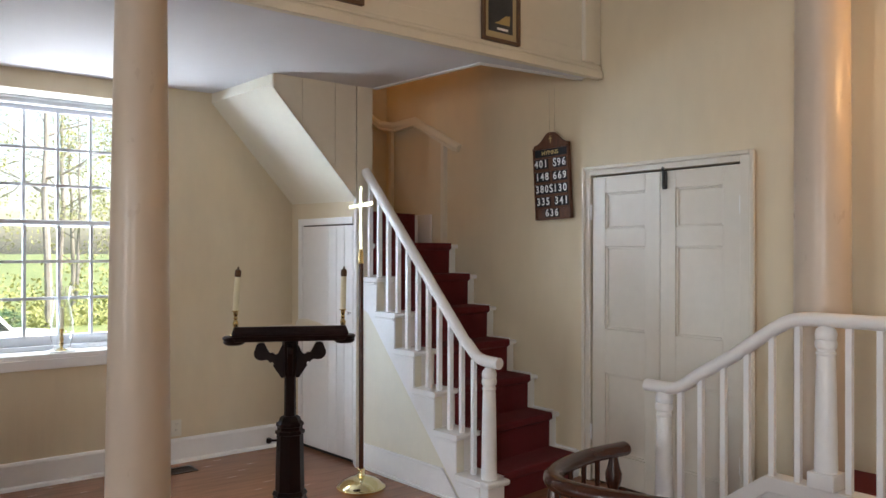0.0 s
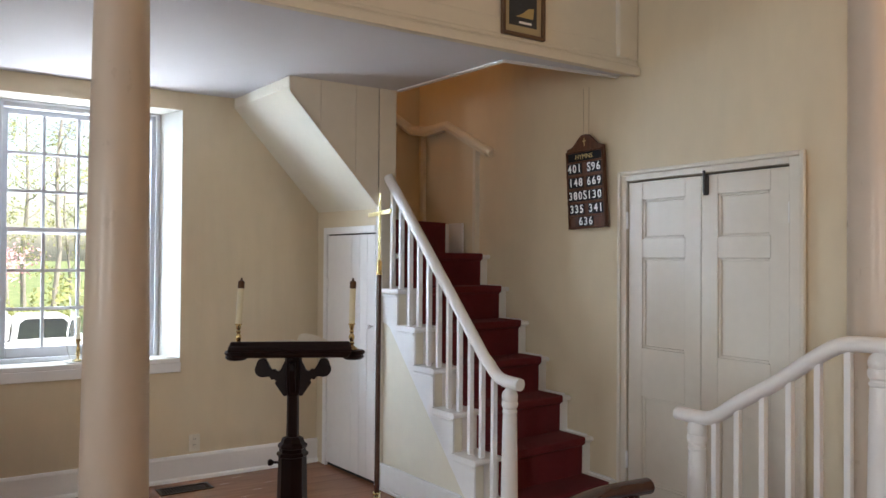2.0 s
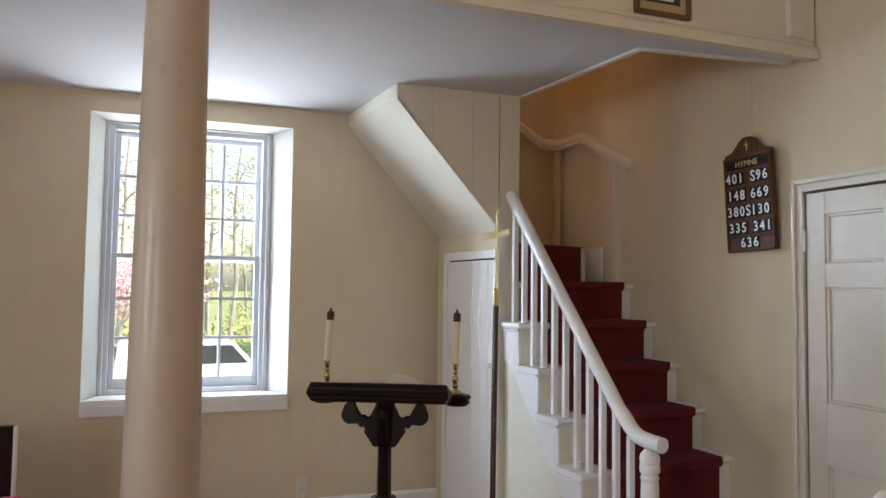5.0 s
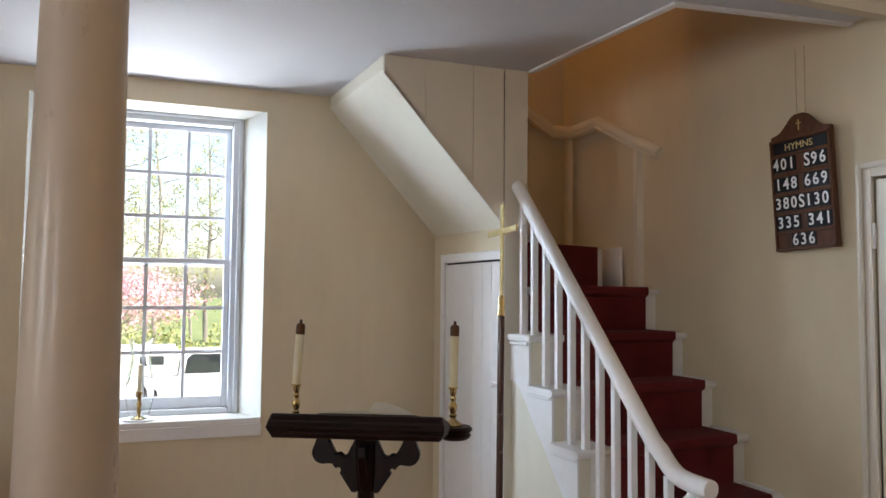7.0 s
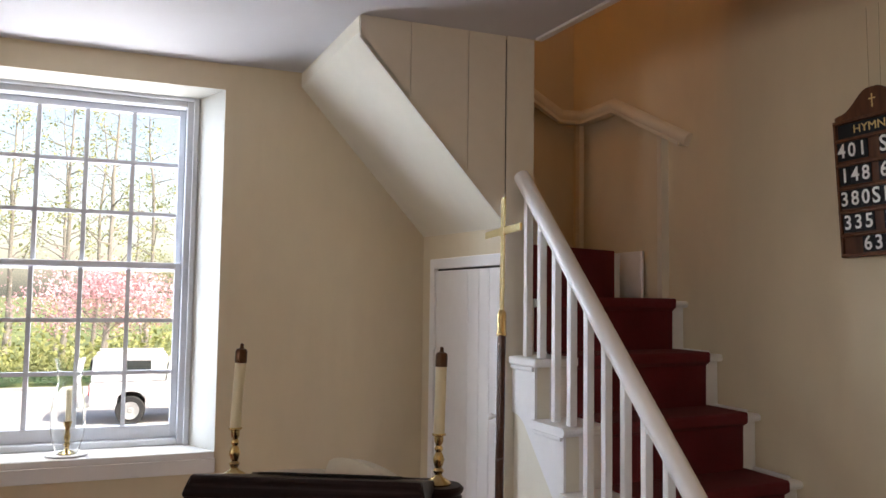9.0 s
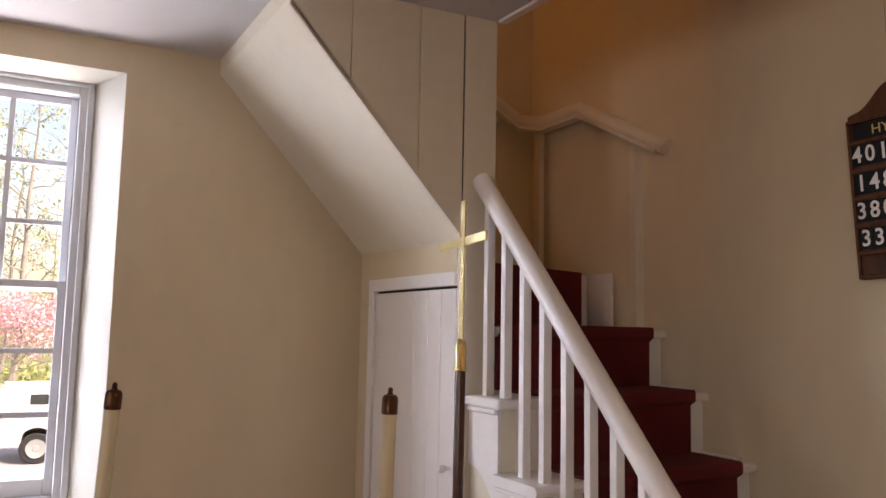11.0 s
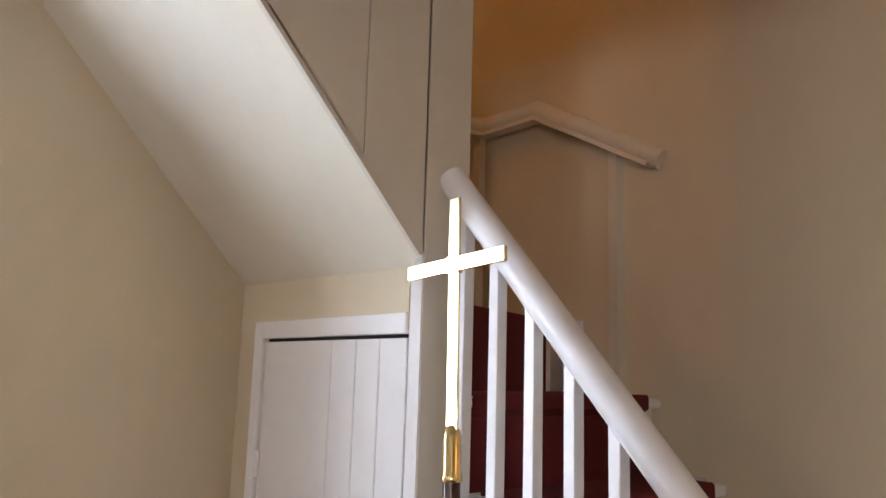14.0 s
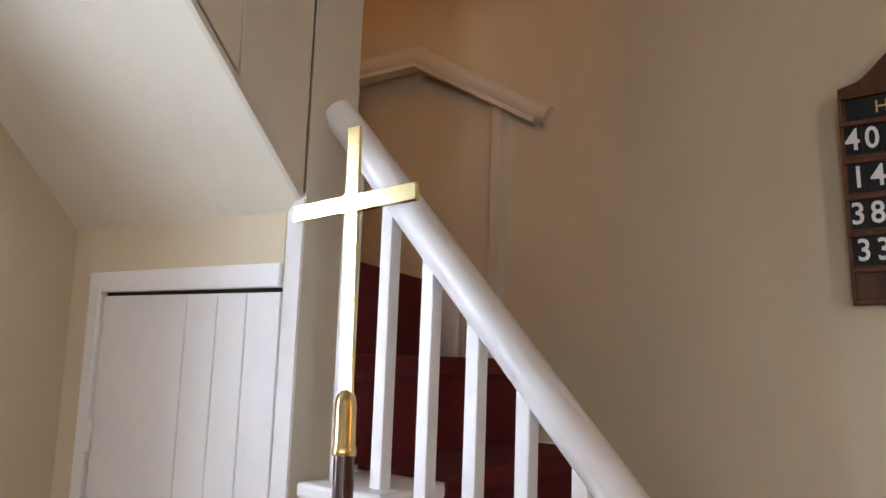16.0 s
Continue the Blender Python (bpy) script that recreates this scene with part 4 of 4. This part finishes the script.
part("platform_carpet", box(0.495, 2.6, 0.058, 0.625, 0.401, 0.415, 0.004), CARPET, pulpit, "red carpet", local=True)


def newel_small(x, z, h):
    k = h / 0.607
    prof = [(r * 0.98, hh * k) for r, hh in NEWEL]
    return lathe(prof, 26, x, 0.0, z)


part("newel_plinth", box(0.02 - 0.052, 0.02 + 0.052, -0.052, 0.052, 0.0, 0.17, 0.004), TRIM, pulpit, local=True)
part("newel_post", newel_small(0.02, 0.1705, 0.59), TRIM, pulpit, local=True, smooth=True)
part("newel_plinth", box(0.763 - 0.052, 0.763 + 0.052, -0.052, 0.052, 0.4875, 0.552, 0.004), TRIM, pulpit, local=True)
part("newel_post", newel_small(0.763, 0.5525, 0.565), TRIM, pulpit, local=True, smooth=True)
pr = [(-0.076, 0, 0.777), (0.02, 0, 0.776), (0.08, 0, 0.782), (0.14, 0, 0.810), (0.211, 0, 0.862), (0.376, 0, 0.963), (0.503, 0, 1.055), (0.575, 0, 1.103), (0.63, 0, 1.130), (0.70, 0, 1.140), (0.80, 0, 1.142), (2.6, 0, 1.144)]
pr = [tuple(p) for p in smooth_path(pr[:-1], 3)] + [pr[-1]]
part("handrail", sweep(pr, circle(0.036, 20, 0.028)), TRIM, pulpit, "smooth white handrail", local=True, smooth=True)


def pr_z(x):
    for a, b in zip(pr, pr[1:]):
        if a[0] <= x <= b[0]:
            return a[2] + (b[2] - a[2]) * (x - a[0]) / (b[0] - a[0]) - 0.020
    return 1.12


for x in [0.110, 0.214, 0.325, 0.435, 0.545, 0.654, 0.852, 0.964, 1.075, 1.185, 1.295, 1.405]:
    zb = 0.487 if x > 0.523 else 0.487 - (0.523 - x) * 0.758
    part("baluster", box(x - 0.012, x + 0.012, -0.012, 0.012, zb - 0.006, pr_z(x), 0.0015), TRIM, pulpit, local=True)

# ---- dark communion rail ----
comm = thing("communion_rail", pose(2.45, 1.9, 0), "dark brown polished communion rail with turned posts", "communion rail")
CZ = 0.557
cp = smooth_path([(3.00, 2.135, CZ), (2.80, 2.145, CZ), (2.62, 2.115, CZ), (2.49, 2.065, CZ), (2.415, 2.00, CZ), (2.385, 1.92, CZ), (2.405, 1.78, CZ), (2.49, 1.57, CZ), (2.68, 1.10, CZ), (2.98, 0.36, CZ)], 4)
part("handrail", sweep(cp, circle(0.037, 18, 0.030)), RAILW, comm, smooth=True)
POST = [(0.030, 0), (0.030, 0.08), (0.019, 0.10), (0.023, 0.26), (0.017, 0.37), (0.022, 0.39), (0.034, 0.43), (0.036, 0.46), (0.026, 0.49), (0.018, 0.532)]
for x, y in ((2.93, 2.139), (2.413, 1.998), (2.52, 1.50), (2.72, 1.00)):
    part("post", lathe(POST, 16, x, y, 0.001), RAILW, comm, smooth=True)
for x, y in ((2.53, 2.082), (2.64, 2.12), (2.74, 2.138), (2.83, 2.143), (2.388, 1.89), (2.40, 1.80), (2.43, 1.72), (2.46, 1.64), (2.56, 1.40), (2.60, 1.30), (2.64, 1.20), (2.68, 1.10)):
    part("baluster", lathe([(0.011, 0), (0.013, 0.2), (0.010, 0.40), (0.011, 0.532)], 10, x, y, 0.001), RAILW, comm, smooth=True)

# warm lamps that give the light
def wall_sconce(x, y, z, label):
    ob = thing("wall_lamp", pose(x, y, z), label, "lamp")
    bp_ = lathe([(0.0, 0), (0.05, 0), (0.05, 0.008), (0.0, 0.012)], 20)
    bp_.transform(pose(x, y, z, 0, -90, 0))
    part("back_plate", bp_, DULLBRASS, ob, smooth=True)
    part("arm", sweep(smooth_path([(x - 0.01, y, z), (x - 0.08, y, z - 0.03), (x - 0.15, y, z + 0.01), (x - 0.16, y, z + 0.06)]), circle(0.007, 8)), DULLBRASS, ob, smooth=True)
    part("cup", lathe([(0.0, 0), (0.02, 0.0), (0.028, 0.012), (0.016, 0.02), (0.012, 0.05), (0, 0.05)], 16, x - 0.16, y, z + 0.06), DULLBRASS, ob, smooth=True)


wall_sconce(3.984, 0.75, 2.10, "brass wall lamp beside the pulpit")


# ---- outside: ground, drive, woods, truck ----
GZ = -2.1
GRASS = mat("spring_grass", (0.10, 0.17, 0.035), 0.9, var=0.45, scale=0.8, tint=(0.20, 0.22, 0.08), bump=0.6, bscale=30)
ASPH = mat("pale_drive", (0.40, 0.38, 0.36), 0.9, var=0.15, scale=1.5, bump=0.2, bscale=60)
BARK = mat("tree_bark", (0.30, 0.27, 0.23), 0.9, var=0.35, scale=5, bump=0.5, bscale=25)
LEAFY = mat("fresh_green_leaves", (0.27, 0.30, 0.09), 0.7, var=0.3, scale=1.2, tint=(0.38, 0.38, 0.14))
LEAFD = mat("shrub_leaves", (0.05, 0.115, 0.06), 0.7, var=0.4, scale=2, tint=(0.09, 0.17, 0.08))
BLOSSOM = mat("pink_blossom", (0.70, 0.34, 0.38), 0.7, var=0.2, scale=2, tint=(0.80, 0.52, 0.54))
CARWHITE = mat("white_car_paint", (0.74, 0.74, 0.74), 0.2, var=0.02, coat=0.6)
TYRE = mat("black_tyre", (0.02, 0.02, 0.02), 0.8, var=0.2, scale=20)
RIM = mat("steel_rim", (0.55, 0.55, 0.55), 0.3, metal=0.9, var=0.1)
CARGLASS = mat("dark_car_glass", (0.02, 0.025, 0.03), 0.05, var=0.1, coat=0.5)
REDLENS = mat("red_lens", (0.45, 0.015, 0.015), 0.15, var=0.1)

structure("ground", box(-400, 400, 5.53, 900, GZ - 0.4, GZ), GRASS, "spring lawn running to the woods", "ground")
structure("road", box(-60, 60, 13.5, 33.6, GZ + 0.001, GZ + 0.012), ASPH, "pale paved drive and parking strip", "road")
structure("kerb", box(-60, 60, 33.61, 33.8, GZ - 0.02, GZ + 0.10, 0.02), ASPH, "low kerb along the drive", "kerb")


def tube(bm, pts, radii, n=7):
    rings = []
    for i, p in enumerate(pts):
        d = (pts[min(i + 1, len(pts) - 1)] - pts[max(i - 1, 0)]).normalized()
        s = d.cross(Vector((0.3, 1, 0.1))).normalized()
        u = s.cross(d)
        rings.append([bm.verts.new(p + (s * math.cos(2 * math.pi * k / n) + u * math.sin(2 * math.pi * k / n)) * radii[i]) for k in range(n)])
    for a, b in zip(rings, rings[1:]):
        for k in range(n):
            bm.faces.new((a[k], a[(k + 1) % n], b[(k + 1) % n], b[k]))
    bm.faces.new(rings[-1])


def leaf_mesh(name, centres, size, material, rng, flat=0.0):
    """Small leaf-shaped quads, each turned its own way."""
    c = np.repeat(centres, 1, axis=0)
    n = len(c)
    a = rng.normal(size=(n, 3))
    a[:, 2] *= 1 - flat
    a /= np.linalg.norm(a, axis=1)[:, None]
    b = np.cross(a, rng.normal(size=(n, 3)))
    b /= np.linalg.norm(b, axis=1)[:, None]
    s = size * rng.uniform(0.6, 1.4, size=(n, 1))
    v = np.stack([c - a * s, c - b * s * 0.5, c + a * s, c + b * s * 0.5], 1).reshape(-1, 3)
    f = np.arange(4 * n).reshape(-1, 4)
    me = bpy.data.meshes.new(name)
    me.from_pydata(v.tolist(), [], f.tolist())
    me.materials.append(material)
    return me


def tree(seed, height, crown_r, leafmat, leaves, leaf_size, low, label, name="tree", trunk_r=0.14, limbs=16):
    rng = np.random.default_rng(seed)
    ob = thing(name, pose(0, 0, 0), label, "tree", group="trees of the wood" if name == "tree" else "")
    bm = bmesh.new()
    pts, p = [], Vector((0, 0, -0.1))
    steps = 9
    for i in range(steps):
        pts.append(p.copy())
        p += Vector((rng.normal() * 0.10, rng.normal() * 0.10, height / (steps - 1)))
    tube(bm, pts, [trunk_r * (1 - 0.86 * i / (steps - 1)) for i in range(steps)], 9)
    tips = []
    for k in range(limbs):
        t = low + (0.97 - low) * (k + 0.5) / limbs
        i = min(int(t * (steps - 1)), steps - 2)
        f = t * (steps - 1) - i
        base = pts[i].lerp(pts[i + 1], f)
        ang = k * 2.4 + rng.uniform(-0.5, 0.5)
        ln = crown_r * (1.05 - 0.75 * ((t - low) / (1 - low)) ** 1.3) * rng.uniform(0.7, 1.1)
        up = rng.uniform(0.25, 0.8)
        d = Vector((math.cos(ang), math.sin(ang), up)).normalized()
        lp, q = [], base.copy()
        for j in range(5):
            lp.append(q.copy())
            q += (d + Vector(rng.normal(size=3) * 0.18)) * ln / 4
        r0 = trunk_r * 0.42 * (1 - 0.6 * t)
        tube(bm, lp, [r0 * (1 - 0.8 * j / 4) for j in range(5)], 5)
        tips += lp[2:]
        for j in (2, 3, 4):
            for _ in range(2):
                d2 = (d + Vector(rng.normal(size=3) * 0.6)).normalized()
                e = lp[j] + d2 * ln * 0.38
                m_ = lp[j].lerp(e, 0.5) + Vector(rng.normal(size=3) * 0.06)
                tube(bm, [lp[j], m_, e], [r0 * 0.3, r0 * 0.2, r0 * 0.08], 4)
                tips += [m_, e]
    part("trunk", bm, BARK, ob, local=True)
    c = np.array([tips[i] for i in rng.integers(0, len(tips), leaves)]) + rng.normal(size=(leaves, 3)) * crown_r * 0.10
    crown = new("crown", leaf_mesh("crown", c, leaf_size, leafmat, rng))
    crown.parent = ob
    return ob


wood = [tree(11, 15.0, 3.0, LEAFY, 1100, 0.085, 0.30, "tall slender woodland tree in thin fresh leaf", trunk_r=0.17),
        tree(12, 17.0, 3.2, LEAFY, 700, 0.085, 0.35, "tall slender woodland tree in thin fresh leaf", trunk_r=0.20),
        tree(13, 12.0, 2.6, LEAFY, 1700, 0.085, 0.15, "leafy young woodland tree in fresh green", trunk_r=0.11),
        tree(14, 16.0, 2.6, LEAFY, 260, 0.08, 0.35, "nearly bare tall woodland tree", trunk_r=0.15, limbs=22)]
rng = np.random.default_rng(5)
spots = []
for k in range(44):
    spots.append((-24 + 52 * ((k * 0.618) % 1.0) + rng.uniform(-0.6, 0.6), 39 + 22 * ((k + 0.5) / 44) + rng.uniform(-1, 1)))
for k, (x, y) in enumerate(spots):
    m = pose(x, y, GZ, 0, 0, rng.uniform(0, 360))
    if k < 4:
        wood[k].matrix_basis = m
    else:
        copy_thing(wood[(k * 7) % 4], m)

# flowering tree at the edge of the drive
pink = tree(31, 4.1, 2.7, BLOSSOM, 7000, 0.062, 0.42, "spreading small tree in pink blossom by the drive", name="flowering_tree", trunk_r=0.10, limbs=20)
pink.matrix_basis = pose(0.1, 36.0, GZ, 0, 0, 40) @ Matrix.Diagonal((1.2, 1.2, 1.0, 1))


def shrub(seed, r, label, n=1600):
    rng = np.random.default_rng(seed)
    ob = thing("shrub", pose(0, 0, 0), label, "shrub", group="shrubs by the drive")
    bm = bmesh.new()
    for k in range(9):
        a = k * 2.4
        e = Vector((math.cos(a) * r * 0.7, math.sin(a) * r * 0.7, r * rng.uniform(0.5, 1.1)))
        tube(bm, [Vector((0, 0, -0.05)), e * 0.5 + Vector((0, 0, 0.1)), e], [0.03, 0.02, 0.008], 5)
    part("stems", bm, BARK, ob, local=True)
    d = rng.normal(size=(n, 3))
    d /= np.linalg.norm(d, axis=1)[:, None]
    lump = 1 + 0.18 * np.sin(d[:, :1] * 5 + seed) * np.cos(d[:, 1:2] * 6)
    c = d * lump * r * rng.uniform(0.55, 1.0, size=(n, 1)) * np.array([1, 1, 0.75]) + np.array([0, 0, r * 0.62])
    crown = new("leaves", leaf_mesh("leaves", c, 0.055, LEAFD, rng))
    crown.parent = ob
    return ob


sh = shrub(3, 0.95, "rounded dark evergreen shrub by the drive")
sh.matrix_basis = pose(0.3, 35.2, GZ) @ Matrix.Diagonal((1, 1, 0.62, 1))
for x, y, s in ((-1.4, 35.4, 0.6), (1.6, 35.3, 0.55), (-3.4, 35.2, 0.7), (-6.0, 35.6, 0.6), (4.6, 38.2, 1.3), (6.2, 38.6, 1.2)):
    copy_thing(sh, pose(x, y, GZ, 0, 0, 70 * x) @ Matrix.Diagonal((1, 1, s, 1)))
# undergrowth along the edge of the wood
rng = np.random.default_rng(9)
n = 20000
ux = rng.uniform(-24, 24, n)
uy = 38.5 + np.abs(rng.normal(size=n)) * 7
hh = (0.7 + 0.9 * np.sin(ux * 0.7) ** 2 + 0.5 * np.sin(ux * 2.3 + 1)) * np.clip((uy - 37.8) / 4, 0.12, 1.3)
uz = GZ + rng.uniform(0, 1, n) ** 1.5 * np.abs(hh) * 1.3
tagged(new("undergrowth", leaf_mesh("undergrowth", np.stack([ux, uy, uz], 1), 0.13, LEAFY, rng)), "fresh green undergrowth at the edge of the wood", "undergrowth", "", "stuff")


# white pickup truck with a canopy
def truck(m):
    ob = thing("pickup_truck", m, "white pickup truck with a white canopy parked on the drive", "truck")
    prof = [(0.0, 0.55), (0.0, 1.15), (1.95, 1.15), (1.95, 1.16), (2.02, 1.70), (2.25, 1.86), (3.35, 1.86), (3.95, 1.20), (5.05, 1.08), (5.25, 0.95), (5.28, 0.50), (4.78, 0.42)]
    for cx in (4.3, 1.05):
        arch = [(cx + 0.46 * math.cos(math.radians(a)), 0.44 + 0.46 * math.sin(math.radians(a))) for a in range(0, 181, 20)]
        prof += arch + ([(1.6, 0.42)] if cx > 2 else [(0.4, 0.5)])
    part("body", prism(prof, "y", -0.92, 0.92, 0.03), CARWHITE, ob, local=True)
    can = part("canopy", prism([(0.02, 1.17), (0.08, 1.86), (0.2, 1.93), (1.9, 1.93), (1.98, 1.86), (1.93, 1.17)], "y", -0.86, 0.86, 0.04), CARWHITE, ob, "white canopy over the load bed", local=True)
    for s in (-1, 1):
        part("canopy_window", box(0.85, 1.55, s * 0.862 - 0.004, s * 0.862 + 0.004, 1.48, 1.74, 0.003), CARGLASS, can, local=True)
        part("roof_bar", box(0.15, 1.9, s * 0.7 - 0.02, s * 0.7 + 0.02, 1.935, 1.975, 0.008), CARWHITE, can, local=True)
        part("side_window", prism([(2.12, 1.22), (2.18, 1.66), (2.32, 1.78), (3.28, 1.78), (3.78, 1.24)], "y", s * 0.925 - 0.004, s * 0.925 + 0.004), CARGLASS, ob, local=True)
        part("tail_light", box(-0.012, 0.10, s * 0.80 - 0.10, s * 0.80 + 0.125, 0.80, 1.10, 0.01), REDLENS, ob, local=True)
        for x in (1.05, 4.3):
            w = lathe([(0.0, -0.11), (0.24, -0.11), (0.36, -0.11), (0.385, -0.08), (0.385, 0.08), (0.36, 0.11), (0.24, 0.11), (0, 0.10)], 28)
            w.transform(pose(x, s * 0.82, 0.385, 90, 0, 0))
            wh = part("wheel", w, TYRE, ob, local=True, smooth=True)
            r = lathe([(0.0, -0.015), (0.06, -0.02), (0.08, 0.0), (0.2, -0.012), (0.235, -0.02), (0.235, 0.01), (0, 0.01)], 24)
            r.transform(pose(x, s * 0.94, 0.385, 90 * s, 0, 0))
            part("rim", r, RIM, wh, local=True, smooth=True)
    part("rear_bumper", box(-0.16, 0.02, -0.85, 0.85, 0.50, 0.64, 0.02), RIM, ob, local=True)
    part("rear_window", box(-0.004, 0.06, -0.6, 0.6, 1.35, 1.75), CARGLASS, ob, local=True)


truck(pose(0.42, 25.4, GZ + 0.013))

# ---- floor boards, last ----
floor = thing("floor", pose(0, 0, 0), "dark reddish-brown polished wooden board floor", "floor", kind="structure")
bw, bl = 0.108, 2.46
bb = box(0, bl - 0.0004, 0, bw - 0.0005, -0.02, 0.0)
board_mesh = mesh_of("floor_board", bb, FLOORW)
row = 0
y = -4.0
while y < NORTH + 0.05:
    off = (row * 0.83) % 0.36
    for k in range(3):
        o = new("floor_board", board_mesh)
        o.parent = floor
        o.location = (-3.38 + off + k * bl, y, 0)
    y += bw
    row += 1
